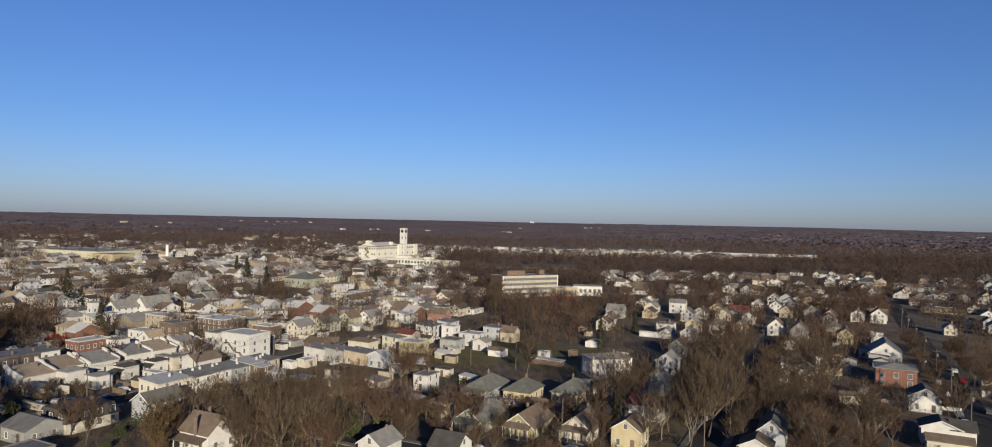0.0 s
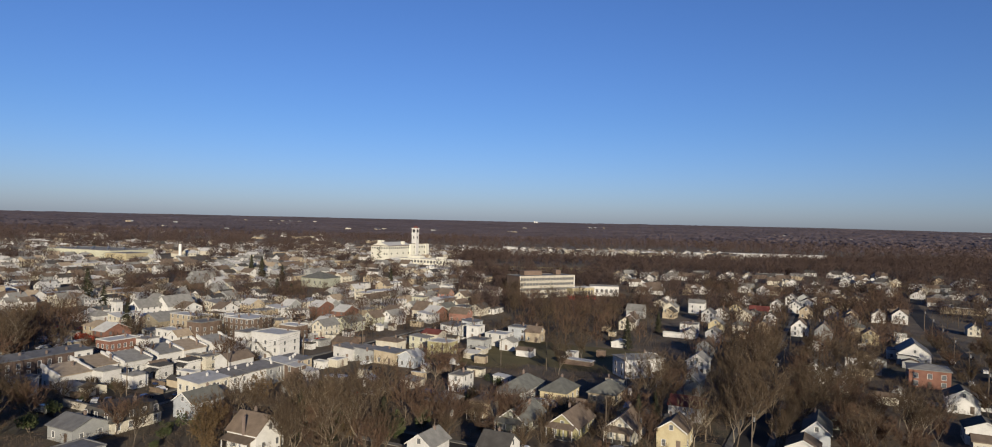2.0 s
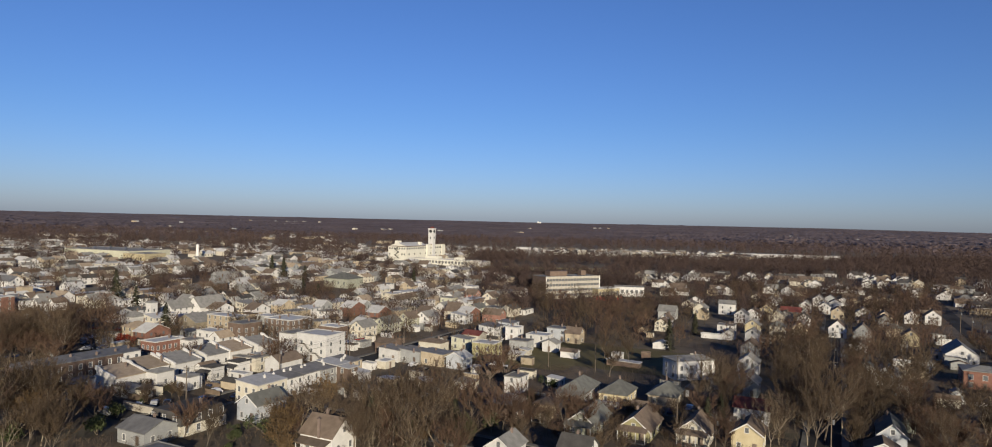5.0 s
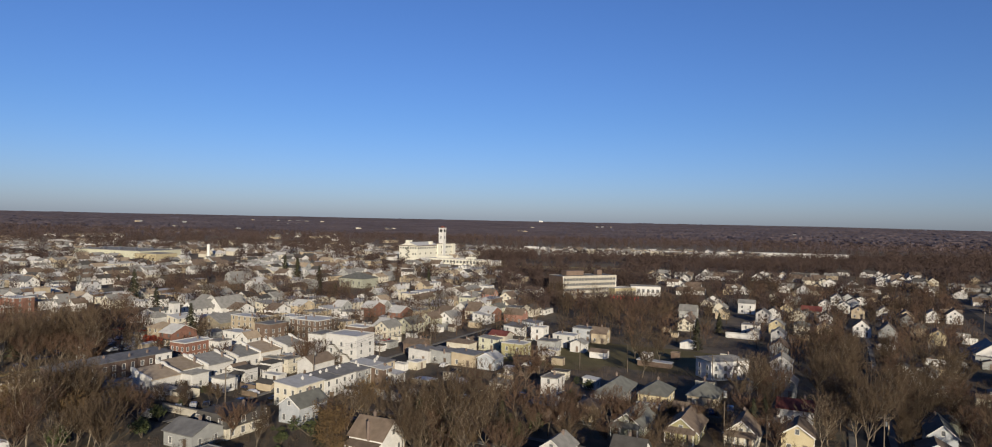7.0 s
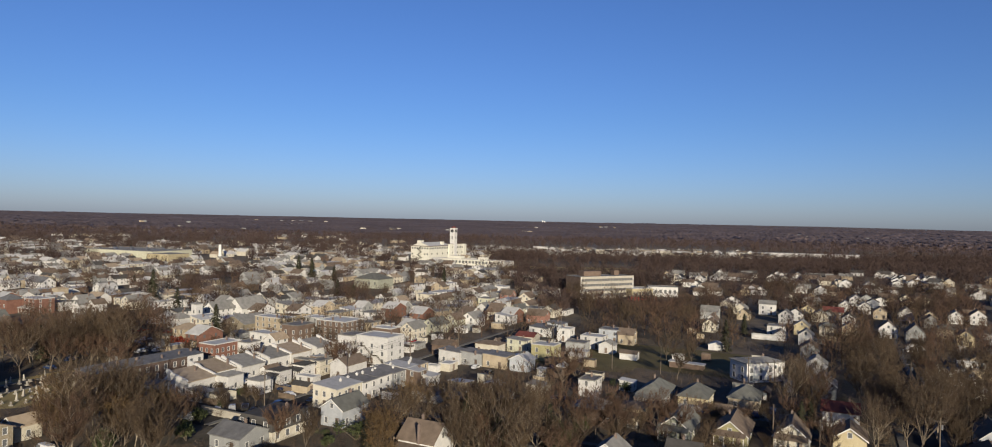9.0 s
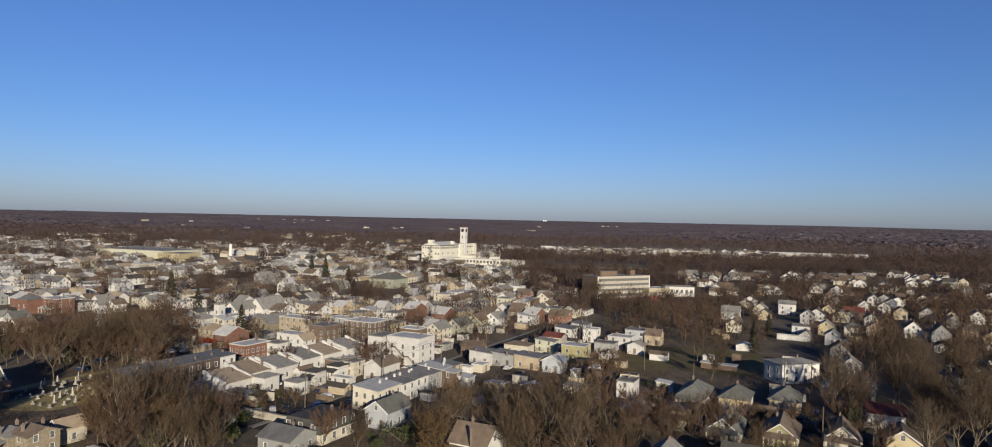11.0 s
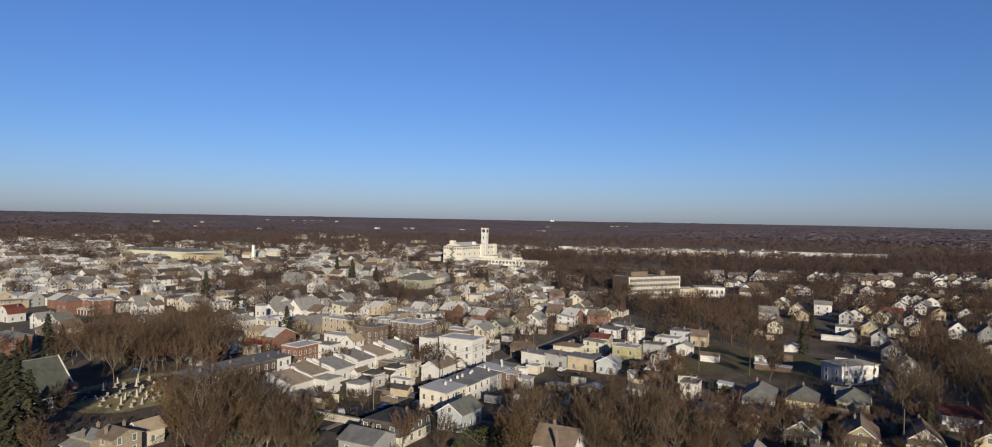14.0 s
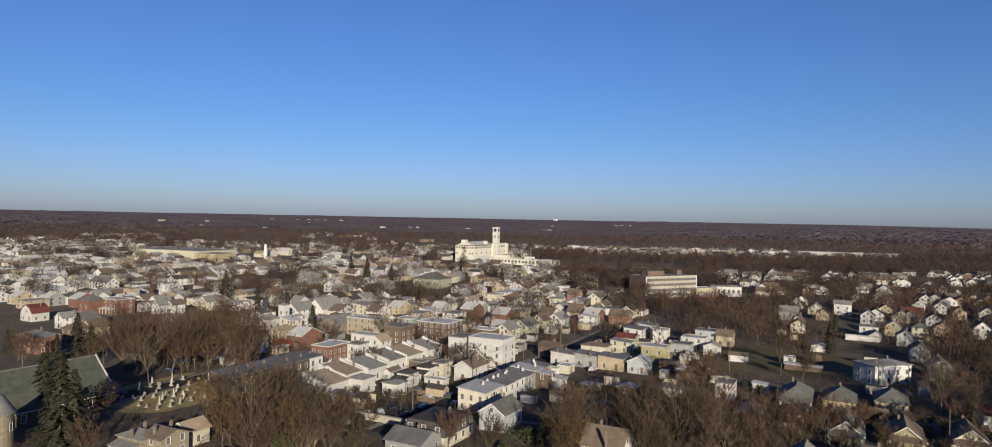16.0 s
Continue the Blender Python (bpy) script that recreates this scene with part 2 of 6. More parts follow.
def empty(name, x, y, rot=0.0, z=None):
    e = new(name)
    e.empty_display_size = 0.5
    e.matrix_world = pose(x, y, land(x, y) if z is None else z, 0, 0, rot)
    return e


# ---- shared window, door and chimney meshes ----
SHARED = {}


def shared(key, make):
    if key not in SHARED:
        me = bpy.data.meshes.new(key[0])
        bm = make()
        bm.normal_update()
        bm.to_mesh(me)
        bm.free()
        SHARED[key] = me
    return SHARED[key]


def frame_bm(w, h):
    """A window frame with a sill, proud of the wall and hollowed for its pane; the wall lies in y = 0 and faces -y."""
    t = 0.12
    bm = box(-w / 2 - t, -0.08, -t, w / 2 + t, 0.02, h + t)
    bm.normal_update()
    front = min(bm.faces, key=lambda f: f.calc_center_median().y)
    bmesh.ops.inset_individual(bm, faces=[front], thickness=t, depth=-0.05)
    bm.faces.ensure_lookup_table()
    front.material_index = 1
    return bm


def pane_bm(w, h):
    return add_box(box(-w / 2, -0.045, 0, w / 2, -0.02, h / 2 - 0.03), -w / 2, -0.05, h / 2 - 0.01, w / 2, -0.025, h)


def far_window_mesh(w, h, trim):
    """Frame and pane in one mesh, for houses farther off."""
    key = ("far_window", w, h, trim.name)
    if key not in SHARED:
        me = shared(key, lambda: frame_bm(w, h))
        me.materials.append(trim), me.materials.append(GLASS)
    return SHARED[key]


def window(parent, x, y, z, turn, w=0.95, h=1.5, trim=None):
    trim = trim or TRIM
    me = shared(("window", w, h, trim.name), lambda: frame_bm(w, h))
    if not me.materials:
        me.materials.append(trim), me.materials.append(trim)
    if parent.matrix_world.translation.y > 215:
        return reuse("window", far_window_mesh(w, h, trim), None, parent, "", pose(x, y, z, 0, 0, turn))
    ob = reuse("window", me, trim, parent, "", pose(x, y, z, 0, 0, turn))
    reuse("pane", shared(("pane", w, h), lambda: pane_bm(w, h)), GLASS, ob)
    return ob


def door(parent, x, y, z, turn, mat=None):
    mat = mat or DOOR
    me = shared(("door", mat.name), lambda: add_box(box(-0.5, -0.08, 0, 0.5, 0.02, 2.1, bevel=0.02), -0.3, -0.1, 1.2, 0.3, -0.07, 1.9))
    return reuse("door", me, mat, parent, "", pose(x, y, z, 0, 0, turn))


def chimney(parent, x, y, z0, z1, mat=None, w=0.48):
    bm = box(-w / 2, -w / 2, z0, w / 2, w / 2, z1 - 0.2)
    add_box(bm, -w / 2 - 0.07, -w / 2 - 0.07, z1 - 0.2, w / 2 + 0.07, w / 2 + 0.07, z1)
    add_box(bm, -w / 4, -w / 4, z1, w / 4, w / 4, z1 + 0.3)
    ob = part("chimney", bm, mat or CHIMNEY, parent)
    ob.location = (x, y, 0)
    return ob


# ---- roofs: each a solid with its eaves, over a body w across and d deep, walls h high ----
def roof_bm(kind, w, d, h, rise, eave=0.4, thick=0.2):
    x, y, t = w / 2 + eave, d / 2 + eave, thick
    low = h - rise * eave / (w / 2)
    if kind == "gable":              # ridge runs along the depth
        return prism_y([(-x, low), (0, h + rise), (x, low), (x, low + t), (0, h + rise + t), (-x, low + t)], -y, y)
    if kind == "side":               # ridge runs across
        low = h - rise * eave / (d / 2)
        return prism_x([(-y, low), (0, h + rise), (y, low), (y, low + t), (0, h + rise + t), (-y, low + t)], -x, x)
    if kind == "shed":               # falls towards +x
        return prism_y([(-x, h + rise), (x, h - 0.1), (x, h - 0.1 + t), (-x, h + rise + t)], -d / 2 - 0.1, d / 2 + 0.1)
    bm = bmesh.new()
    if kind == "hip":
        run = max(0.0, (max(w, d) - min(w, d)) / 2)
        a = [bm.verts.new(p) for p in ((-x, -y, h), (x, -y, h), (x, y, h), (-x, y, h))]
        b = [bm.verts.new((p.co.x, p.co.y, h + t)) for p in a]
        r = [bm.verts.new((0, -run, h + rise)), bm.verts.new((0, run, h + rise))] if d >= w else [bm.verts.new((-run, 0, h + rise)), bm.verts.new((run, 0, h + rise))]
        bm.faces.new(a[::-1])
        for i in range(4):
            bm.faces.new((a[i], a[(i + 1) % 4], b[(i + 1) % 4], b[i]))
        if d >= w:
            loops = ((b[0], b[1], r[0]), (b[1], b[2], r[1], r[0]), (b[2], b[3], r[1]), (b[3], b[0], r[0], r[1]))
        else:
            loops = ((b[0], b[1], r[1], r[0]), (b[1], b[2], r[1]), (b[2], b[3], r[0], r[1]), (b[3], b[0], r[0]))
        for q in loops:
            bm.faces.new(q)
        return bm
    if kind == "gambrel":
        k = w / 2 * 0.62
        pts = [(-x, h - 0.1), (-k, h + rise * 0.65), (0, h + rise), (k, h + rise * 0.65), (x, h - 0.1)]
        return prism_y(pts + [(p[0], p[1] + t) for p in pts[::-1]], -y, y)
    if kind == "mansard":
        a = [(-x, -y, h - 2.7), (x, -y, h - 2.7), (x, y, h - 2.7), (-x, y, h - 2.7)]
        k = 0.75
        b = [(-w / 2 + k, -d / 2 + k, h), (w / 2 - k, -d / 2 + k, h), (w / 2 - k, d / 2 - k, h), (-w / 2 + k, d / 2 - k, h)]
        lo, hi = [bm.verts.new(p) for p in a], [bm.verts.new(p) for p in b]
        bm.faces.new(lo[::-1])
        bm.faces.new(hi)
        for i in range(4):
            bm.faces.new((lo[i], lo[(i + 1) % 4], hi[(i + 1) % 4], hi[i]))
        return bm
    # flat, with a raised edge
    add_box(bm, -w / 2 - 0.12, -d / 2 - 0.12, h, w / 2 + 0.12, d / 2 + 0.12, h + 0.12)
    for q in ((-w / 2 - 0.12, -d / 2 - 0.12, w / 2 + 0.12, -d / 2 + 0.15), (-w / 2 - 0.12, d / 2 - 0.15, w / 2 + 0.12, d / 2 + 0.12),
              (-w / 2 - 0.12, -d / 2 + 0.15, -w / 2 + 0.15, d / 2 - 0.15), (w / 2 - 0.15, -d / 2 + 0.15, w / 2 + 0.12, d / 2 - 0.15)):
        add_box(bm, q[0], q[1], h + 0.124, q[2], q[3], h + 0.35)
    return bm


def body_bm(kind, w, d, h, rise):
    x, y = w / 2, d / 2
    if kind == "gable":
        return prism_y([(-x, -1.5), (x, -1.5), (x, h), (0, h + rise), (-x, h)], -y, y)
    if kind == "side":
        return prism_x([(-y, -1.5), (y, -1.5), (y, h), (0, h + rise), (-y, h)], -x, x)
    if kind == "shed":
        return prism_y([(-x, -1.5), (x, -1.5), (x, h - 0.12), (-x, h + rise - 0.02)], -y, y)
    if kind == "gambrel":
        k = w / 2 * 0.62
        return prism_y([(-x, -1.5), (x, -1.5), (x, h), (k, h + rise * 0.65), (0, h + rise), (-k, h + rise * 0.65), (-x, h)], -y, y)
    return box(-x, -y, -1.5, x, y, h - (2.7 if kind == "mansard" else 0))


def porch(parent, w, d, side="front", depth=2.2, h=2.7, mat=None, post=True, roofmat=None):
    """A porch with its own roof, posts and deck, on one side of a w by d house."""
    span = w if side in ("front", "back") else d
    e = {"front": pose(0, -d / 2, 0), "back": pose(0, d / 2, 0, 0, 0, 180), "right": pose(w / 2, 0, 0, 0, 0, 90), "left": pose(-w / 2, 0, 0, 0, 0, -90)}[side]
    s = span * 0.44
    p = part("porch_roof", prism_x([(-depth - 0.3, h), (0, h + 0.7), (0, h + 0.85), (-depth - 0.3, h + 0.15)], -s - 0.3, s + 0.3), roofmat or ROOF["grey"], parent, "", e)
    part("deck", box(-s, -depth, -0.8, s, -0.01, 0.3), PAVING, parent, "", e)
    if post:
        n = max(2, round(span / 3))
        me = shared(("post", h), lambda: box(-0.09, -0.09, 0.3, 0.09, 0.09, h + 0.1))
        for i in range(n + 1):
            reuse("post", me, TRIM, parent, "", e @ pose(-s + 0.1 + i * (2 * s - 0.2) / n, -depth + 0.1, 0))
    return p


def house(label, x, y, w, d, h, roof="gable", wall="white", tile="grey", rise=None, rot=GRID, sides="fr", stack=1, steps="", name="house",
          cat="house", floors=None, gap=2.9, win=(0.8, 1.35), wmat=None, parapet=False, group="", dormer=0, z=None):
    """A house of its own: walls, roof, windows, door, chimneys and porches. sides: f front (-y), r, l, b; stack: chimneys."""
    rise = rise if rise is not None else {"gable": w * 0.36, "side": d * 0.36, "hip": min(w, d) * 0.32, "shed": 1.2, "gambrel": 3.6}.get(roof, 0.0)
    top = tagged(empty(name, x, y, rot, z), label, cat, group)
    rng = random.Random(int(x * 7 + y * 13 + w * 31))
    part("wall", body_bm(roof, w, d, h, rise), WALL[wall], top)
    part("roof", roof_bm(roof, w, d, h, rise), ROOF[tile], top)
    if roof == "gable" and y < 262:
        bx, by, low = w / 2 + 0.4, d / 2 + 0.4, h - rise * 0.4 / (w / 2)
        part("bargeboard", prism_y([(-bx, low - 0.04), (0, h + rise - 0.04), (bx, low - 0.04), (bx, low + 0.26), (0, h + rise + 0.26), (-bx, low + 0.26)], -by - 0.06, -by - 0.004), TRIM, top, "white gable trim")
    floors = floors or max(1, round(h / 2.6))
    for side in sides:
        span = w if side in "fb" else d
        n = max(1, int((span - 0.8) / gap))
        for fl in range(floors):
            zz = 0.8 + fl * 2.5
            inner = roof == "mansard" and fl == floors - 1
            if zz + win[1] > h + 0.1 and not inner:
                continue
            for i in range(n):
                k = (i - (n - 1) / 2) * span / n
                if fl == 0 and side == "f" and i == n // 2:
                    door(top, k, -d / 2, 0.25, 0)
                    continue
                off = -0.12 if inner else 0
                if side == "f":
                    window(top, k, -d / 2 + off, zz, 0, *win, wmat)
                elif side == "b":
                    window(top, k, d / 2 - off, zz, 180, *win, wmat)
                elif side == "r":
                    window(top, w / 2 - off, k, zz, 90, *win, wmat)
                else:
                    window(top, -w / 2 + off, k, zz, -90, *win, wmat)
        if roof in ("gable", "gambrel") and side in "fb" and rise > 2:
            window(top, 0, -d / 2 if side == "f" else d / 2, h + 0.25, 0 if side == "f" else 180, 0.8, 1.1, wmat)
        if roof == "side" and side in "rl" and rise > 2:
            window(top, w / 2 if side == "r" else -w / 2, 0, h + 0.25, 90 if side == "r" else -90, 0.8, 1.1, wmat)
    for i in range(stack):
        cx, cy = rng.uniform(-0.25, 0.25) * w, (rng.uniform(0.1, 0.4) - 0.7 * i) * d
        peak = h + rise + 0.6 if roof not in ("flat", "mansard") else h + 1.3
        chimney(top, cx, cy, h - 0.3, peak, TRIM if group == "street row" else None)
    if parapet:
        for s in (-1, 1):
            yy = s * d / 2
            part("parapet", prism_y([(-w / 2 - 0.1, h + rise - 0.2), (w / 2 + 0.1, h - 0.4), (w / 2 + 0.1, h + 0.55), (w * 0.25, h + rise * 0.3 + 0.6), (-w * 0.2, h + rise * 0.65 + 0.7), (-w * 0.38, h + rise + 0.85), (-w / 2 - 0.1, h + rise + 0.95)],
                                    yy - 0.26 + 0.12 * s, yy + 0.26 + 0.12 * s), WALL[wall], top)
    for i in range(dormer):
        k = (i - (dormer - 1) / 2) * d / max(1, dormer)
        part("dormer", prism_x([(-0.8, h + 0.2), (0.8, h + 0.2), (0.8, h + 1.5), (0, h + 2.1), (-0.8, h + 1.5)], 0.4, w / 2 - 0.3), WALL[wall], top, "", pose(0, k, 0))
        window(top, w / 2 - 0.3, k, h + 0.35, 90, 0.7, 1.0)
    for s in steps.split():
        porch(top, w, d, s, roofmat=ROOF[tile])
    return top


# ---- ground ----
def ground_sheet():
    rings = [0, 40, 80, 120, 170, 230, 300, 360] + [400 + 20 * i for i in range(1, 17)] + [780, 860, 960, 1100, 1250, 1450, 1700, 2000, 2400, 2900, 3500, 4200, 4900]
    turns = 96
    bm = bmesh.new()
    centre = bm.verts.new((0, 0, 0))
    last = None
    for r in rings[1:]:
        ring = [bm.verts.new((r * math.cos(a), r * math.sin(a), land(r * math.cos(a), r * math.sin(a)))) for a in (2 * math.pi * i / turns for i in range(turns))]
        for i in range(turns):
            j = (i + 1) % turns
            bm.faces.new((centre, ring[i], ring[j]) if last is None else (last[i], ring[i], ring[j], last[j]))
        last = ring
    for f in bm.faces:
        f.smooth = True
    return bm


tagged(part("ground", ground_sheet(), GROUND), "winter ground of dull turf, leaf litter and soil", "ground", kind="structure")


def strip(name, p, q, width, mat, lift, label, cat, thick=0.0):
    """A band of road or pavement from p to q that lies on the land."""
    p, q = Vector((*p, 0)), Vector((*q, 0))
    n = max(1, int((q - p).length / 15))
    side = Vector((-(q - p).y, (q - p).x, 0)).normalized() * width / 2
    bm, last = bmesh.new(), None
    for i in range(n + 1):
        c = p.lerp(q, i / n)
        row = []
        for k in (-1, 1):
            e = c + side * k
            row += [bm.verts.new((e.x, e.y, land(e.x, e.y) + lift)), bm.verts.new((e.x, e.y, land(e.x, e.y) - 0.3))]
        if last:
            bm.faces.new((last[0], last[2], row[2], row[0]))
            bm.faces.new((last[1], last[0], row[0], row[1]))
            bm.faces.new((last[2], last[3], row[3], row[2]))
        last = row
    bmesh.ops.recalc_face_normals(bm, faces=bm.faces)
    return tagged(part(name, bm, mat), label, cat, kind="structure")


ROADS = []


def street(p, length, along=U, width=8.0, back=0.0, lift=0.05, walks=True):
    a = Vector((*p, 0)) - along * back
    b = Vector((*p, 0)) + along * length
    strip("road", a.xy, b.xy, width, ASPHALT, lift, "worn grey asphalt street", "road")
    n = Vector((-along.y, along.x, 0))
    for s in (-1, 1) if walks else ():
        o = n * s * (width / 2 + 0.9)
        strip("pavement", (a + o).xy, (b + o).xy, 1.6, PAVING, lift + 0.13, "pale concrete pavement with raised kerb", "pavement")
    ROADS.append((a.xy.copy(), b.xy.copy(), width / 2 + 2))


street((-65, 184), 150, back=24)
street((92, 165), 300, back=60, width=7)
street((166, 176), 330, back=60, width=9, walks=False)
street((-140, 215), 90, back=40, width=7)
street((22, 150), 150, along=V, width=7, back=70, lift=0.055)
street((-215, 260), 90, width=7)
strip("road", (38, 183), (84, 162), 6, ASPHALT, 0.06, "back lane of grey asphalt", "road")


def patch(name, x, y, w, d, mat, label, cat, lift=0.03, rot=GRID):
    """A level plot with an uneven edge."""
    rng = random.Random(int(x * 3 + y))
    bm = bmesh.new()
    loop = []
    for a in range(40):
        t = 2 * math.pi * a / 40
        k = 1 / max(abs(math.cos(t)), abs(math.sin(t)))
        k = min(k, 1.25) * rng.uniform(0.94, 1.03)
        loop.append(bm.verts.new((math.cos(t) * k * w / 2, math.sin(t) * k * d / 2, lift)))
    bm.faces.new(loop)
    ob = tagged(part(name, bm, mat), label, cat, kind="structure")
    ob.matrix_world = pose(x, y, land(x, y), 0, 0, rot)
    return ob


patch("lawn", 55, 262, 70, 46, GRASS, "wide dull-green winter lawn", "lawn")
patch("lawn", 20, 252, 40, 22, GRASS, "dull-green back lawn", "lawn", 0.035)
patch("graveyard", -142, 194, 34, 40, STRAW, "straw-coloured grass of the graveyard", "graveyard")
patch("parking", -80, 178, 26, 26, ASPHALT, "asphalt car park beside the street", "car park", 0.04)
patch("field", 40, 640, 150, 70, STRAW, "open straw-coloured field among woods", "field", 0.4)
patch("parking", 62, 185, 24, 14, PAVING, "pale concrete driveways behind the bungalows", "driveway", 0.045)

TAKEN = []


def screened(x, y):
    """True where a tall tree would stand close in front of a house that the open side shows."""
    for a, b, c, reach in HOUSES:
        n = math.hypot(a, b)
        s = (a - x) * a / n + (b - y) * b / n
        if 0 < s < reach and abs((a - x) * b / n - (b - y) * a / n) < c * 0.8:
            return True
    return False


HOUSES = []
OPEN = set()        # cells of 4 m in front of farther houses, kept free of tall trees


def keep_open(x, y, reach=14, half=1):
    r = math.hypot(x, y)
    for k in range(0, int(reach), 3):
        i, j = int((x - x / r * k) // 4), int((y - y / r * k) // 4)
        OPEN.update((i + a, j) for a in range(-half, half + 1))


def clear_view(x, y):
    return (int(x // 4), int(y // 4)) not in OPEN




def free(x, y, r):
    if any((x - a) ** 2 + (y - b) ** 2 < (r + c) ** 2 for a, b, c in TAKEN):
        return False
    for a, b, half in ROADS:
        d = b - a
        k = max(0.0, min(1.0, (Vector((x, y)) - a).dot(d) / d.length_squared))
        if (Vector((x, y)) - a - d * k).length < half + r * 0.5:
            return False
    return True


# ---- houses of the town, street by street ----
house("white clapboard two-storey house with brown shingle gable roof", -58.6, 219.9, 6.4, 10.4, 4.54, "gable", "white", "brown", sides="frl", rise=1.91)
house("white three-storey apartment block with outside stairs", -53.0, 242.9, 13.5, 10, 9.5, "flat", "white", "silver", sides="fr", gap=3.4, stack=1)
house("white clapboard three-storey house with dark felt flat roof", -64.0, 246.8, 6, 9, 9, "flat", "white", "tar", sides="fr", stack=0)
house("white one-storey rear extension with pale roof", -54.3, 241.8, 7.6, 3.4, 3.13, "shed", "white", "silver", sides="f", rise=0.35, stack=0, cat="outbuilding", name="outbuilding")
house("white clapboard two-storey row house, grey shingle sloping roof between parapets", -77.7, 249.0, 8.6, 9.6, 4.1, "shed", "white", "grey", rise=1.9, parapet=True, sides="rf", gap=2.2, group="white row houses", name="row_house")
house("white clapboard two-storey row house, tan shingle sloping roof between parapets", -83.1, 237.6, 8.6, 9.6, 4.1, "shed", "white", "tan", rise=1.9, parapet=True, sides="rf", gap=2.2, group="white row houses", name="row_house")
house("white clapboard two-storey row house, grey shingle sloping roof between parapets", -87.5, 229.3, 8.6, 9.6, 4.1, "shed", "white", "grey", rise=1.9, parapet=True, sides="rf", gap=2.2, group="white row houses", name="row_house")
house("white clapboard two-storey row house, grey shingle sloping roof between parapets", -91.3, 215.8, 8.6, 9.6, 4.1, "shed", "white", "grey", rise=1.9, parapet=True, sides="rf", gap=2.2, group="white row houses", name="row_house")
house("white clapboard two-storey row house, tan shingle sloping roof between parapets", -97.3, 206.9, 8.6, 9.6, 4.1, "shed", "white", "tan", rise=1.9, parapet=True, sides="rf", gap=2.2, group="white row houses", name="row_house")
house("white clapboard two-storey row house, tan shingle sloping roof between parapets", -98.3, 195.3, 8.6, 9.6, 4.1, "shed", "white", "tan", rise=1.9, parapet=True, sides="rf", gap=2.2, group="white row houses", name="row_house")
house("white clapboard two-storey house with charcoal shingle hip roof", -72.3, 217.2, 4.6, 5.0, 4.18, "hip", "white", "dark", rise=0.87, sides="fr", stack=0, steps="front")
house("white clapboard two-storey house with charcoal shingle hip roof", -77.0, 208.4, 4.6, 5.0, 4.18, "hip", "white", "dark", rise=0.87, sides="fr", stack=0, steps="front")
house("cream clapboard two-storey house with dark felt flat roof", -68.0, 221.7, 4.2, 5.9, 4.7, "flat", "cream", "tar", sides="fr")
house("white clapboard two-storey house with grey shingle hip roof", -78.8, 196.8, 5.0, 5.0, 3.83, "hip", "white", "grey", rise=0.87, sides="fr", stack=0)
house("white clapboard two-storey house with grey shingle hip roof", -88.9, 199.4, 5.0, 5.9, 4.35, "hip", "white", "grey", rise=1.04, sides="fr", stack=0)
house("white flat-roofed garage with dark doors", -68.1, 208.1, 6.7, 3.4, 2.44, "flat", "white", "silver", sides="f", stack=0, cat="garage", name="garage")
house("white clapboard one-storey house with grey shingle sloping roof", -91.4, 186.6, 5.9, 4.2, 2.61, "shed", "white", "grey", rise=0.43, sides="f", stack=0)
house("cream clapboard two-storey house with silver-coated sloping roof", -53.3, 186.3, 8, 10.9, 5.61, "shed", "cream", "silver", rise=0.6, sides="frl", gap=2.4, stack=1, group="street row", name="row_house")
house("white clapboard two-storey house with dark felt sloping roof", -49.4, 194.5, 8, 6.9, 5.27, "shed", "white", "tar", rise=0.6, sides="rl", gap=2.4, stack=2, group="street row", name="row_house")
house("white clapboard two-storey house with dark felt sloping roof", -46.5, 200.8, 8, 6.9, 5.35, "shed", "white", "tar", rise=0.6, sides="rl", gap=2.4, stack=2, group="street row", name="row_house")
house("grey clapboard two-storey house with dark felt sloping roof", -43.5, 207.1, 8, 6.9, 5.1, "shed", "grey", "tar", rise=0.6, sides="rl", gap=2.4, stack=2, group="street row", name="row_house")
house("white clapboard two-storey house with silver-coated sloping roof", -40.6, 213.5, 8, 6.9, 5.35, "shed", "white", "silver", rise=0.6, sides="rl", gap=2.4, stack=2, group="street row", name="row_house")
house("tan stucco two-storey house with dark felt sloping roof", -37.8, 219.4, 8, 5.9, 5.18, "shed", "tan", "tar", rise=0.6, sides="rl", gap=2.4, stack=2, group="street row", name="row_house")
house("brown-brick two-storey house with silver-coated sloping roof", -35.2, 210.2, 4.2, 5.0, 4.79, "shed", "brown_brick", "silver", rise=0.43, sides="fr")
house("white clapboard one-storey house with silver-coated sloping roof", -31.6, 211.8, 5.0, 5.0, 3.04, "shed", "white", "silver", rise=0.35, sides="fr", stack=0)
house("pale blue house with grey-green gable roof behind trees", -47.4, 171.0, 6.7, 10.1, 4.35, "gable", "blue", "green", sides="fr", rise=2.26)
house("cream house with dark shingled mansard storey and white windows", -61.4, 160.5, 11, 13, 5.4, "mansard", "cream", "dark", sides="frl", win=(1.0, 1.4), stack=1)
house("white clapboard two-storey house with brown shingle side-gabled roof", -24.0, 148.4, 8.8, 8.2, 4.3, "side", "white", "brown", sides="fr", stack=2, rise=3.2, steps="front")
house("dark-brick two-storey house with blue-grey slate sloping roof", -124.9, 191.9, 8, 6.1, 6.0, "shed", "dark_brick", "slate", rise=0.5, sides="r", gap=2.0, stack=1, win=(0.9, 1.5), group="dark brick row", name="row_house")
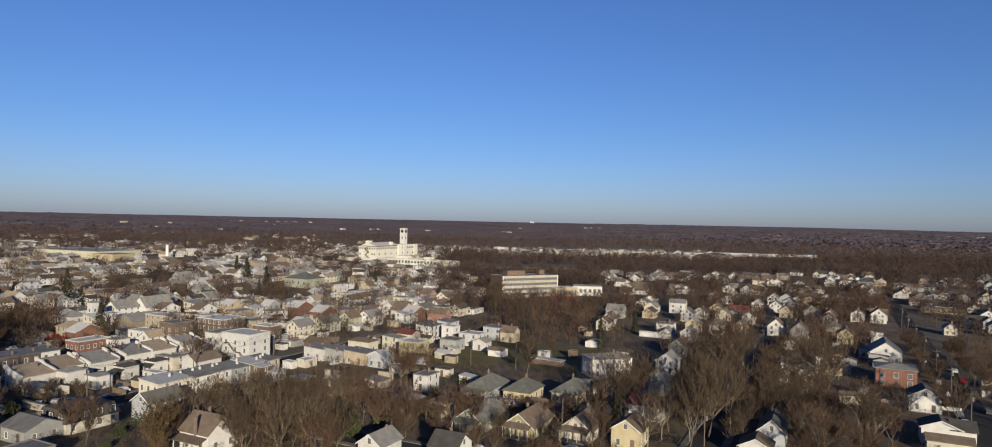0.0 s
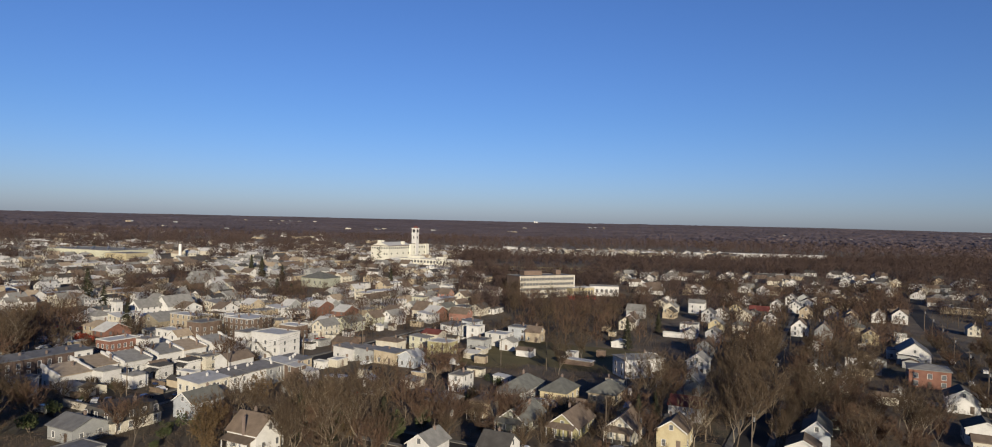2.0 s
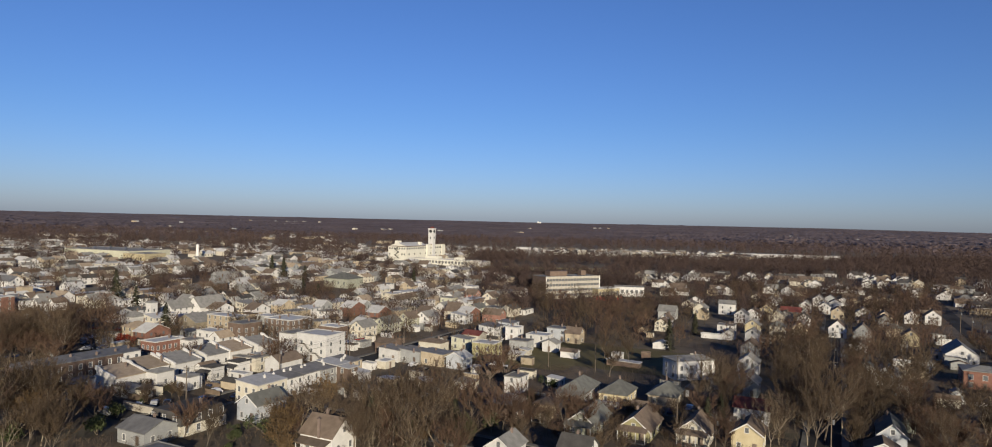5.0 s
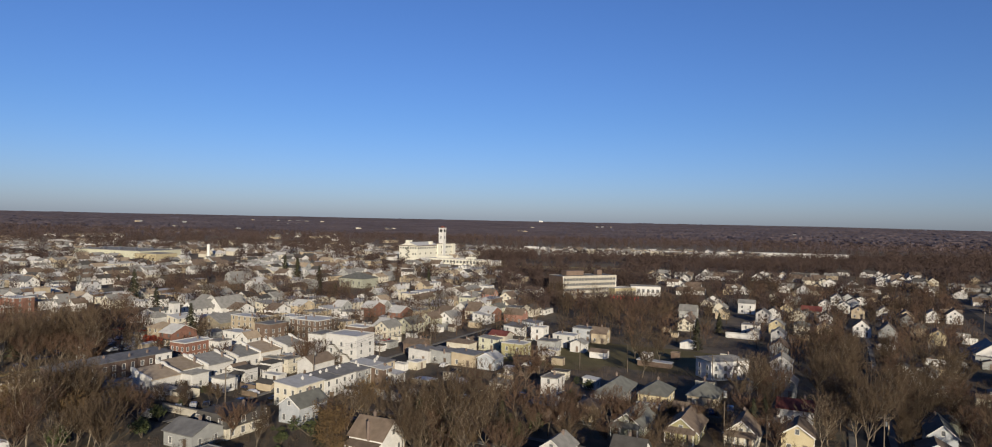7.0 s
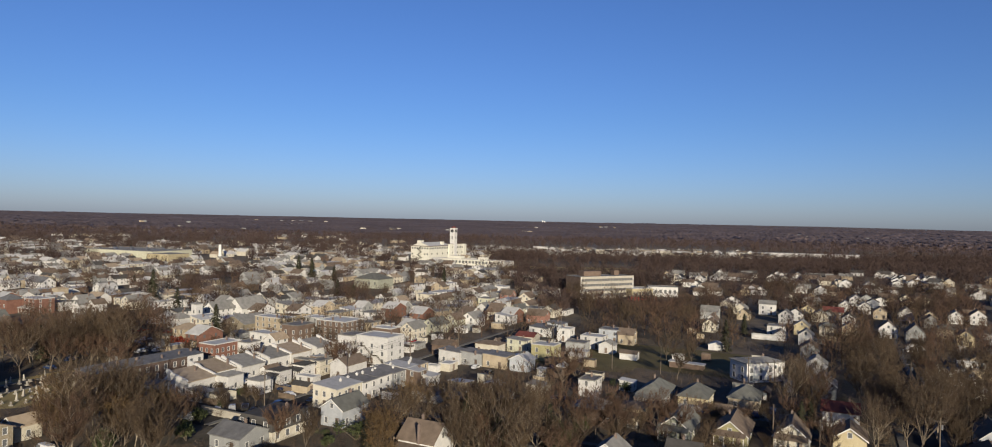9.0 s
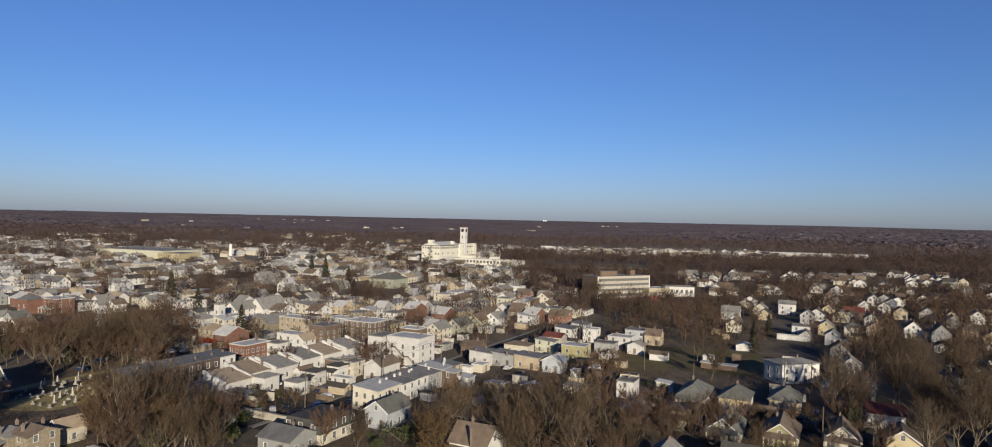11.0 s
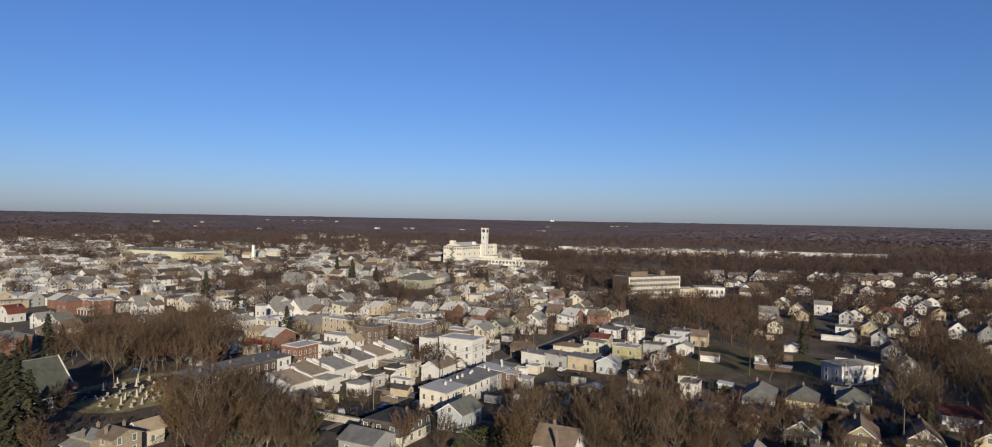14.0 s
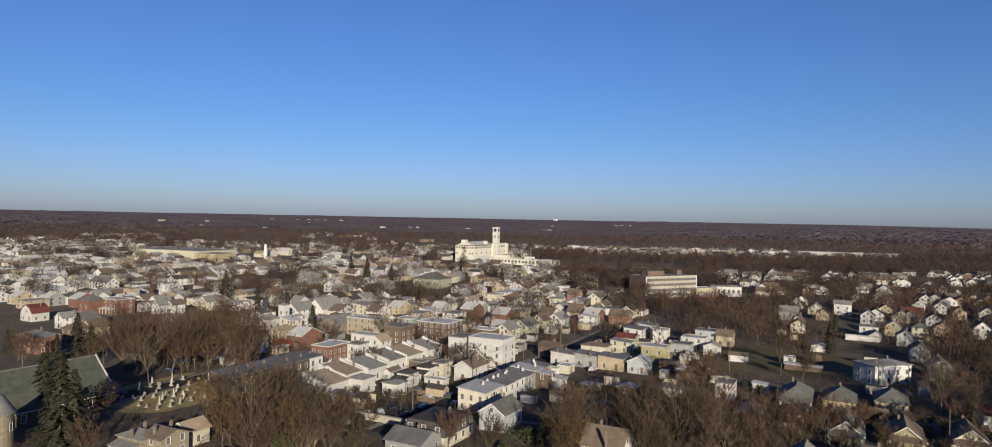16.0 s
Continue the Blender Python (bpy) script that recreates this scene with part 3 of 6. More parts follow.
house("dark-brick two-storey house with blue-grey slate sloping roof", -122.3, 197.6, 8, 6.1, 6.0, "shed", "dark_brick", "slate", rise=0.5, sides="r", gap=2.0, stack=1, win=(0.9, 1.5), group="dark brick row", name="row_house")
house("dark-brick two-storey house with blue-grey slate sloping roof", -119.7, 203.2, 8, 6.1, 6.0, "shed", "dark_brick", "slate", rise=0.5, sides="r", gap=2.0, stack=1, win=(0.9, 1.5), group="dark brick row", name="row_house")
house("dark-brick two-storey house with blue-grey slate sloping roof", -117.1, 208.8, 8, 6.1, 6.0, "shed", "dark_brick", "slate", rise=0.5, sides="r", gap=2.0, stack=1, win=(0.9, 1.5), group="dark brick row", name="row_house")
house("dark-brick two-storey house with blue-grey slate sloping roof", -114.4, 214.4, 8, 6.1, 6.0, "shed", "dark_brick", "slate", rise=0.5, sides="r", gap=2.0, stack=1, win=(0.9, 1.5), group="dark brick row", name="row_house")
house("white clapboard two-storey house with blue-grey slate sloping roof", -111.8, 220.0, 8, 6.1, 6.0, "shed", "white", "slate", rise=0.5, sides="r", gap=2.0, stack=1, win=(0.9, 1.5), group="dark brick row", name="row_house")
house("pale blue-grey two-storey house with blue-grey slate flat roof", -102.5, 183.0, 4.2, 5.9, 5.22, "flat", "blue", "slate", sides="fr", stack=0)
house("red-brick two-storey house with silver-coated flat roof", -109.7, 240.5, 7.6, 11.8, 5.98, "flat", "brick", "silver", sides="flr", gap=2.2)
house("white clapboard two-storey house with dark felt flat roof", -101.4, 244.5, 5.9, 5.9, 5.7, "flat", "white", "tar", sides="fr")
house("brown-brick three-storey house with silver-coated flat roof", -75.3, 273.6, 14, 12, 10, "flat", "brown_brick", "silver", sides="fr", stack=2, gap=2.3)
house("tan stucco three-storey house with dark felt flat roof", -66.4, 286.6, 5.9, 7.6, 7.36, "flat", "tan", "tar", sides="fr")
house("brown-brick three-storey house with silver-coated flat roof", -57.3, 276.1, 9.2, 6.7, 6.9, "flat", "brown_brick", "silver", sides="fr", gap=2.2)
house("brown-brick three-storey house with dark felt flat roof", -90.0, 266.3, 8, 10, 9, "flat", "brown_brick", "tar", sides="fr")
house("tan stucco three-storey house with silver-coated flat roof", -109.1, 294.4, 16.8, 7.6, 7.36, "flat", "tan", "silver", sides="fr", stack=2)
house("white clapboard two-storey house with silver-coated flat roof", -101.9, 264.8, 11.8, 6.7, 5.52, "flat", "white", "silver", sides="fr")
house("white clapboard two-storey house with tan shingle gable roof", -96.1, 258.6, 5.5, 6.7, 4.6, "gable", "white", "tan", sides="fr")
house("grey clapboard three-storey house with silver-coated flat roof", -91.9, 297.3, 8.4, 7.6, 7.36, "flat", "grey", "silver", sides="fr")
house("pale church hall with large grey gable roof", -143.1, 348.0, 10.1, 16.0, 4.32, "gable", "white", "grey", rise=4.79, sides="fr", stack=0, name="church_hall", cat="church")
house("white church wing with grey gable roof", -152.5, 336.9, 8.4, 13.4, 4.6, "gable", "white", "grey", rise=3.48, sides="fr", stack=0, name="church_hall", cat="church")
house("field-stone two-storey house with grey shingle gable roof", -124.4, 300.7, 13.4, 15.1, 4.14, "gable", "stone", "grey", rise=3.04, sides="fr", stack=0)
house("square white church bell tower with low roof", -151.3, 309.8, 3.4, 3.4, 10, "hip", "white", "grey", rise=1, sides="fr", stack=0, floors=3, name="church_tower", cat="church tower")
house("tan stucco two-storey house with tan shingle hip roof", -138.5, 274.7, 6.7, 8.4, 4.8, "hip", "tan", "tan", sides="fr")
house("white clapboard two-storey house with grey shingle hip roof", -156.2, 304.1, 7.6, 7.6, 4.41, "hip", "white", "grey", sides="fr")
house("cream clapboard two-storey house with silver-coated sloping roof", -145.1, 301.5, 6.7, 6.7, 4.6, "shed", "cream", "silver", sides="fr")
house("cream clapboard two-storey house with grey shingle gable roof", -48.7, 293.3, 6.7, 10.1, 4.65, "gable", "cream", "grey", sides="fr")
house("pale yellow-green two-storey house with grey-green shingle gable roof", -40.8, 305.4, 7.1, 11.8, 4.65, "gable", "lime", "green", sides="fr")
house("pale yellow-green two-storey house with brown shingle gable roof", -33.2, 322.5, 7.1, 10.9, 4.65, "gable", "lime", "brown", sides="fr")
house("white clapboard two-storey house with grey shingle gable roof", -25.3, 328.1, 7.1, 10.9, 4.65, "gable", "white", "grey", sides="fr")
house("cream clapboard two-storey house with brown shingle side-gabled roof", -14.2, 354.7, 7.6, 10.1, 4.48, "side", "cream", "brown", sides="fr")
house("pale yellow-green two-storey house with grey-green shingle gable roof", -3.9, 365.3, 5.9, 11.8, 4.65, "gable", "lime", "green", sides="fr")
house("cream clapboard two-storey house with brown shingle gable roof", 2.6, 383.0, 5.9, 11.8, 4.65, "gable", "cream", "brown", sides="fr")
house("salmon-red brick house with brown side-gabled roof", 6.4, 343.9, 10.1, 6.7, 4.48, "side", "salmon", "brown", sides="fr")
house("cream clapboard two-storey house with brown shingle gable roof", 2.1, 418.5, 7.6, 10.1, 4.8, "gable", "cream", "brown", sides="fr")
house("pale yellow-green two-storey house with grey shingle flat roof", -22.1, 401.0, 7.6, 7.6, 5.52, "flat", "lime", "grey", sides="fr")
house("salmon-red brick two-storey house with brown shingle side-gabled roof", -9.9, 429.2, 7.6, 7.6, 4.8, "side", "salmon", "brown", sides="fr")
house("white clapboard two-storey house with dark felt sloping roof", -26.8, 246.0, 8.4, 7.6, 4.3, "shed", "white", "tar", sides="fr", rise=0.43, stack=2)
house("grey clapboard two-storey house with dark felt sloping roof", -18.9, 244.0, 8.4, 7.6, 4.3, "shed", "grey", "tar", sides="fr", rise=0.43, stack=2)
house("tan stucco two-storey house with blue-grey slate sloping roof", -10.6, 240.6, 8.8, 7.6, 4.3, "shed", "tan", "slate", sides="fr", rise=0.43)
house("pale blue-grey two-storey house with silver-coated gable roof", -2.3, 236.0, 6.7, 6.7, 3.9, "gable", "blue", "silver", sides="fr", rise=1.74)
house("olive-green two-storey house with stepped front", 6.6, 254.5, 8.8, 7.4, 5.8, "flat", "olive", "silver", sides="fr", parapet=False)
house("cream clapboard two-storey house with brown shingle hip roof", -14.4, 262.0, 9.8, 6.2, 4.2, "hip", "cream", "brown", sides="fr", rise=1.22)
house("brown-brick two-storey house with brown shingle side-gabled roof", -31.5, 259.0, 7.6, 6.7, 4.05, "side", "brown_brick", "brown", sides="fr", rise=1.39)
house("pale yellow-green two-storey house with grey shingle sloping roof", -3.5, 269.5, 7.6, 5.9, 4.6, "shed", "lime", "grey", sides="fr", rise=0.52)
house("cream clapboard two-storey house with red shingle side-gabled roof", 0.3, 281.3, 7.6, 6.7, 4.41, "side", "cream", "red", sides="fr", rise=1.3)
house("white clapboard two-storey house with blue-grey slate sloping roof", 6.7, 300.3, 7.6, 10.1, 5.06, "shed", "white", "slate", sides="fr", rise=0.52)
house("pale blue-grey two-storey house with blue-grey slate sloping roof", 14.1, 311.8, 6.7, 8.4, 5.15, "shed", "blue", "slate", sides="fr", rise=0.52)
house("white clapboard two-storey house with silver-coated flat roof", 16.8, 295.3, 5.9, 5.9, 5.52, "flat", "white", "silver", sides="fr")
house("white clapboard two-storey house with silver-coated flat roof", 27.3, 281.2, 9.2, 7.6, 4.97, "flat", "white", "silver", sides="fr")
house("grey clapboard two-storey house with dark felt flat roof", 19.7, 270.3, 7.6, 6.7, 4.23, "flat", "grey", "tar", sides="fr")
house("white clapboard one-storey house with grey shingle gable roof", 31.6, 270.9, 5.9, 5.0, 3.5, "gable", "white", "grey", sides="fr", rise=1.39, stack=0)
house("pale blue-grey two-storey house with blue-grey slate flat roof", 36.7, 296.6, 9.2, 7.6, 5.52, "flat", "blue", "slate", sides="fr")
house("tan stucco two-storey house with brown shingle side-gabled roof", 42.6, 291.7, 6.7, 5.9, 4.42, "side", "tan", "brown", sides="fr")
house("white wooden shed with double doors on the lawn", 38.2, 259.6, 6.4, 4.2, 2.48, "side", "white", "brown", sides="", stack=0, rise=0.78, name="shed", cat="shed")
house("small white cabin with flat roof", 55.8, 256.6, 3.8, 3.4, 2.58, "flat", "white", "silver", sides="f", stack=0, name="cabin", cat="cabin")
house("long low open shed with grey roof", 56.6, 246.6, 11.8, 3.8, 1.75, "shed", "brown_brick", "silver", sides="", rise=0.26, stack=0, name="shed", cat="shed")
house("grey clapboard one-storey house with grey-green shingle hip roof", 36.2, 200.5, 8.0, 15, 2.9, "hip", "grey", "green", rise=3.1, sides="fr", steps="front")
house("yellow clapboard one-storey house with grey-green shingle hip roof", 47.2, 198.0, 8.0, 11, 2.9, "hip", "yellow", "green", rise=3.1, sides="fr")
house("tan stucco one-storey house with grey-green shingle hip roof", 61.0, 197.6, 8.0, 11, 2.9, "hip", "tan", "green", rise=3.1, sides="fr")
house("white two-storey apartment house with grey roof", 76.0, 231.5, 14.5, 9.0, 6.3, "hip", "white", "grey", sides="frl", gap=3.4, win=(0.95, 1.5), rise=1.3, rot=18)
house("tan stucco two-storey house with brown shingle hip roof", 25.9, 177.5, 5.5, 6.3, 4.24, "hip", "tan", "brown", sides="fr", rise=1.57, steps="front", stack=1)
house("sage-green one-storey house with grey-green shingle gable roof", 35.8, 169.8, 7.6, 13, 2.7, "gable", "sage", "green", sides="frl", rise=2.9, steps="front")
house("olive-green one-storey house with brown shingle gable roof", 48.1, 167.0, 7.6, 13, 2.7, "gable", "olive", "brown", sides="frl", rise=2.9, steps="front")
house("cream clapboard one-storey house with brown shingle gable roof", 61.4, 165.0, 7.6, 12, 2.8, "gable", "cream", "brown", sides="frl", rise=3.0, steps="front")
house("white clapboard two-storey house with dark felt flat roof", 17.6, 204.9, 5.0, 6.7, 4.87, "flat", "white", "tar", sides="frl")
house("white clapboard one-storey house with silver-coated sloping roof", 30.0, 211.9, 4.2, 4.2, 2.78, "shed", "white", "silver", sides="fr", stack=0, rise=0.35)
house("white clapboard two-storey house with charcoal shingle side-gabled roof", 30.6, 143.4, 6.7, 6.7, 4.0, "side", "white", "dark", sides="fr")
house("white clapboard two-storey house with grey shingle gable roof", 15.4, 143.5, 5.9, 7.6, 4.18, "gable", "white", "grey", sides="fr")
house("brown-brick two-storey house with grey shingle hip roof", 15.4, 177.3, 6.7, 7.6, 4.35, "hip", "brown_brick", "grey", sides="fr")
house("grey clapboard two-storey house with grey shingle gable roof", 88.5, 209.8, 6.7, 9.2, 4.39, "gable", "grey", "grey", sides="frl")
house("white clapboard two-storey house with grey shingle gable roof", 98.5, 238.4, 6.7, 9.2, 4.65, "gable", "white", "grey", sides="frl")
house("grey clapboard two-storey house with brown shingle gable roof", 110.2, 271.0, 6.7, 9.2, 4.41, "gable", "grey", "brown", sides="frl")
house("white clapboard one-storey house with red shingle side-gabled roof", 80.5, 182.0, 8.6, 8.4, 4.0, "side", "white", "red", sides="frl", rise=1.74)
house("white clapboard two-storey house with grey shingle gable roof", 122.2, 303.4, 5.9, 7.6, 4.42, "gable", "white", "grey", sides="frl")
house("white clapboard two-storey house with brown shingle gable roof", 170.2, 327.4, 7.6, 8.4, 4.65, "gable", "white", "brown", sides="frl", rise=3.48)
house("grey clapboard two-storey house with brown shingle gable roof", 177.0, 317.5, 7.6, 8.4, 4.41, "gable", "grey", "brown", sides="frl", rise=3.83)
house("white clapboard one-storey house with brown shingle gable roof", 162.4, 291.7, 6.7, 6.7, 2.76, "gable", "white", "brown", sides="fl", rise=1.74)
house("cream clapboard two-storey house with grey-green shingle hip roof", 141.9, 326.8, 6.7, 7.6, 4.65, "hip", "cream", "green", sides="frl")
house("yellow clapboard two-storey house with grey shingle gable roof", 131.6, 330.4, 6.7, 7.6, 4.48, "gable", "yellow", "grey", sides="frl")
house("yellow clapboard two-storey house with brown shingle gable roof", 161.9, 395.7, 6.7, 7.6, 4.65, "gable", "yellow", "brown", sides="frl")
house("white clapboard two-storey house with grey shingle gable roof", 138.4, 367.7, 6.7, 7.6, 4.65, "gable", "white", "grey", sides="frl")
house("white clapboard two-storey house with dark felt flat roof", 116.5, 322.2, 7.6, 7.6, 5.15, "flat", "white", "tar", sides="frl")
house("white clapboard one-storey house with grey shingle gable roof", 115.1, 313.1, 5.0, 5.9, 2.76, "gable", "white", "grey", sides="f", rise=1.74, stack=0)
house("long low white garage row", 108.7, 311.8, 13.4, 2.1, 2.02, "flat", "white", "silver", sides="", stack=0, name="garage", cat="garage")
house("white clapboard three-storey house with grey shingle side-gabled roof", 141.1, 401.4, 9.0, 6.6, 6.2, "side", "white", "grey", sides="frl", rise=1.74)
house("grey clapboard two-storey house with grey shingle side-gabled roof", 100.8, 375.3, 9.2, 7.6, 4.48, "side", "grey", "grey", sides="frl")
house("white clapboard two-storey house with brown shingle gable roof", 92.8, 343.3, 5.9, 7.6, 4.23, "gable", "white", "brown", sides="frl", rise=2.96)
house("brown-brick two-storey house with red shingle side-gabled roof", 172.2, 387.3, 10.1, 6.7, 4.6, "side", "brown_brick", "red", sides="frl", rise=2.09)
house("white clapboard two-storey house with grey shingle gable roof", 215.2, 450.5, 6.7, 8.4, 4.8, "gable", "white", "grey", sides="frl")
house("white clapboard two-storey house with grey shingle gable roof", 194.5, 421.1, 6.7, 7.6, 4.41, "gable", "white", "grey", sides="frl")
house("white clapboard two-storey house with blue-grey slate gable roof", 203.2, 415.0, 6.7, 7.6, 4.6, "gable", "white", "slate", sides="frl")
house("tan stucco two-storey house with brown shingle gable roof", 200.8, 393.2, 6.7, 8.4, 4.48, "gable", "tan", "brown", sides="frl")
house("white clapboard two-storey house with grey shingle gable roof", 213.6, 390.1, 7.6, 8.4, 4.48, "gable", "white", "grey", sides="frl")
house("tan stucco two-storey house with brown shingle gable roof", 217.4, 375.4, 7.6, 8.4, 4.48, "gable", "tan", "brown", sides="frl")
house("tan stucco two-storey house with grey-green shingle hip roof", 198.8, 331.3, 6.7, 7.6, 4.48, "hip", "tan", "green", sides="frl")
house("white hall with dark slate gable roof", 190.6, 270.3, 10.9, 15.1, 4.23, "gable", "white", "slate", sides="frl", rise=4.0, stack=0)
house("white clapboard one-storey house with blue-grey slate flat roof", 187.0, 275.7, 6.7, 5.9, 3.68, "flat", "white", "slate", sides="fl", stack=0)
house("grey clapboard one-storey house with grey shingle sloping roof", 184.9, 264.2, 6.7, 4.2, 3.13, "shed", "grey", "grey", sides="f", stack=0, rise=0.43)
house("red-brick two-storey block with low grey hip roof", 171.6, 228.6, 11.8, 10.9, 5.89, "hip", "brick", "grey", sides="fl", stack=0, rise=1.39, gap=3.2, win=(1.2, 1.5))
house("white clapboard two-storey house with charcoal shingle gable roof", 162.7, 197.5, 8.0, 8.4, 4.39, "gable", "white", "dark", sides="fl", rise=2.26, stack=0)
house("white clapboard two-storey house with charcoal shingle gable roof", 148.7, 167.4, 8.4, 6.7, 4.0, "gable", "white", "dark", sides="fl", rise=1.74, stack=0)
house("white clapboard two-storey house with charcoal shingle side-gabled roof", 153.0, 165.7, 5.0, 6.7, 4.0, "side", "white", "dark", sides="fl", rise=1.74, stack=0)
house("cream clapboard one-storey house with brown shingle side-gabled roof", 145.4, 158.5, 9.2, 4.2, 3.13, "side", "cream", "brown", sides="f", rise=1.04, stack=0)
house("pale blue-grey two-storey house with grey-green shingle gable roof", 107.0, 164.0, 5.9, 11.8, 3.83, "gable", "blue", "green", sides="fl", rise=2.61, stack=1)
house("white clapboard one-storey house with brown shingle gable roof", 98.7, 151.9, 6.7, 6.7, 3.13, "gable", "white", "brown", sides="fl", rise=1.74, stack=0)
house("sage-green one-storey house with grey-green shingle hip roof", 117.3, 177.0, 5.0, 5.0, 2.61, "hip", "sage", "green", sides="fl", stack=0)
house("white clapboard two-storey house with grey-green shingle gable roof", 135.3, 232.9, 7.6, 10.1, 4.48, "gable", "white", "green", sides="frl", rise=2.44)
house("white clapboard two-storey house with grey shingle gable roof", 142.0, 230.8, 7.6, 8.4, 4.14, "gable", "white", "grey", sides="frl", rise=2.09)
house("tan stucco one-storey house with tan shingle flat roof", 156.3, 242.7, 8.4, 4.2, 2.58, "flat", "tan", "tan", sides="f", stack=0)
house("white clapboard one-storey house with silver-coated flat roof", 161.6, 256.8, 6.7, 4.2, 2.58, "flat", "white", "silver", sides="f", stack=0)
house("yellow clapboard two-storey house with brown shingle gable roof", 194.3, 309.8, 6.7, 7.6, 4.48, "gable", "yellow", "brown", sides="frl")
house("white clapboard two-storey house with brown shingle gable roof", 245.9, 379.8, 7.6, 7.6, 4.96, "gable", "white", "brown", sides="frl", rise=3.13)
house("white clapboard two-storey house with grey shingle gable roof", 235.8, 382.4, 6.7, 7.6, 4.48, "gable", "white", "grey", sides="frl")
house("long low tan shop building", 310.9, 428.0, 23.5, 5.9, 2.94, "flat", "tan", "tan", sides="f", stack=0, name="shop", cat="shop")
house("tan stucco one-storey house with grey shingle hip roof", 324.5, 474.2, 11.8, 10.1, 3.68, "hip", "tan", "grey", sides="f", stack=0)
house("white clapboard two-storey house with blue-grey slate gable roof", 310.7, 388.1, 7.6, 7.6, 4.8, "gable", "white", "slate", sides="frl")
house("yellow clapboard two-storey house with brown shingle gable roof", 71.6, 158.6, 6.7, 8.4, 4.35, "gable", "yellow", "brown", sides="frl", rise=2.26)
house("white house with bright red gambrel roof", -268.1, 309.5, 9.2, 7.6, 3.86, "gambrel", "white", "red", sides="frl", rise=3.65)
house("white clapboard two-storey house with grey shingle gable roof", -241.2, 292.9, 5.9, 7.6, 4.8, "gable", "white", "grey", sides="frl")
house("grey clapboard two-storey house with grey-green shingle gable roof", -233.6, 293.5, 6.7, 7.6, 4.6, "gable", "grey", "green", sides="frl")
house("red-brick building with white columned porch", -246.0, 337.1, 14.3, 9.2, 7.36, "flat", "brick", "silver", sides="frl", steps="front")
house("red-brick three-storey house with blue-grey slate hip roof", -256.8, 333.7, 8.4, 8.4, 6.9, "hip", "brick", "slate", sides="fl")
house("tan stucco three-storey house with tan shingle flat roof", -266.3, 384.4, 5.9, 5.9, 6.9, "flat", "tan", "tan", sides="fr", stack=0)
house("white clapboard two-storey house with blue-grey slate side-gabled roof", -315.7, 437.5, 18.5, 8.4, 4.8, "side", "white", "slate", sides="frl", rise=3.04)
house("white clapboard two-storey house with silver-coated side-gabled roof", -314.1, 394.3, 15.1, 8.4, 4.6, "side", "white", "silver", sides="frl", rise=1.74)
house("white clapboard two-storey house with silver-coated flat roof", -341.5, 426.0, 13.4, 7.6, 4.6, "flat", "white", "silver", sides="f")
house("red-brick two-storey house with grey shingle hip roof", -217.7, 243.1, 12.6, 8.4, 5.89, "hip", "brick", "grey", sides="frl", rise=1.74)
house("tan stucco two-storey house with brown shingle gable roof", -216.9, 274.2, 7.6, 7.6, 4.48, "gable", "tan", "brown", sides="frl")
house("brown-brick two-storey house with brown shingle hip roof", -219.4, 266.1, 7.6, 7.6, 4.6, "hip", "brown_brick", "brown", sides="fr")
house("pale blue-grey two-storey house with grey shingle gable roof", -192.8, 292.2, 6.7, 7.6, 4.96, "gable", "blue", "grey", sides="fr", rise=2.26)
house("white clapboard two-storey house with grey shingle gable roof", -225.3, 340.8, 5.9, 6.7, 4.41, "gable", "white", "grey", sides="fr")
house("white clapboard two-storey house with brown shingle gable roof", -219.7, 344.5, 5.9, 6.7, 4.41, "gable", "white", "brown", sides="fr")
house("cream clapboard two-storey house with grey shingle gable roof", -208.9, 358.0, 7.6, 8.4, 4.65, "gable", "cream", "grey", sides="fr")
house("white clapboard two-storey house with silver-coated flat roof", -444.4, 559.9, 11.8, 6.7, 4.6, "flat", "white", "silver", sides="f")
# two tan houses under trees; the darker stone colour paints in the shade
house("tan two-storey house, tree shade in its wall colour, grey shingle hip roof", -122.7, 143.8, 7.6, 5.9, 4.09, "hip", "stone", "grey", sides="frl", stack=2, rise=1.39, steps="front")
house("tan two-storey house, tree shade in its wall colour, brown shingle side-gabled roof", -117.3, 143.3, 5.9, 6.7, 4.6, "side", "stone", "brown", sides="fr", stack=2, rise=1.39)
house("cream clapboard one-storey house with tan shingle gable roof", -115.9, 151.4, 5.0, 5.9, 3.48, "gable", "cream", "tan", sides="fr", stack=0, rise=1.74)
# white walls partly in shade, which the grey siding colour imitates
house("white clapboard house, wall shade put in as grey, wide dark slate side-gabled roof", -65.8, 150.6, 9.0, 8.6, 3.3, "side", "grey", "slate", sides="fr", rise=1.8)
house("grey clapboard one-storey house with blue-grey slate flat roof", -55.3, 134.4, 7.6, 6.7, 3.48, "flat", "grey", "slate", sides="f", stack=0)

for _o in [o for o in scene.objects if o.type == "EMPTY"]:
    _w = [c for c in _o.children if c.name.startswith("wall")][0].data.vertices
    HOUSES.append((_o.location.x, _o.location.y, max(max(abs(v.co.x) for v in _w), max(abs(v.co.y) for v in _w)) * (1.9 if "mansard" in _o["label"] else 1.35 if _o.location.y < 150 else 0.95), 60 if "mansard" in _o["label"] else 45 if _o.location.y < 150 or (_o.location.y < 172 and _o.location.x < 0) else 15))
    TAKEN.append((_o.location.x, _o.location.y, max(max(abs(v.co.x) for v in _w), max(abs(v.co.y) for v in _w)) * 0.95))
    if _o.location.y > 215:
        keep_open(_o.location.x, _o.location.y, 21 if _o.location.x > 60 else 26, 1)


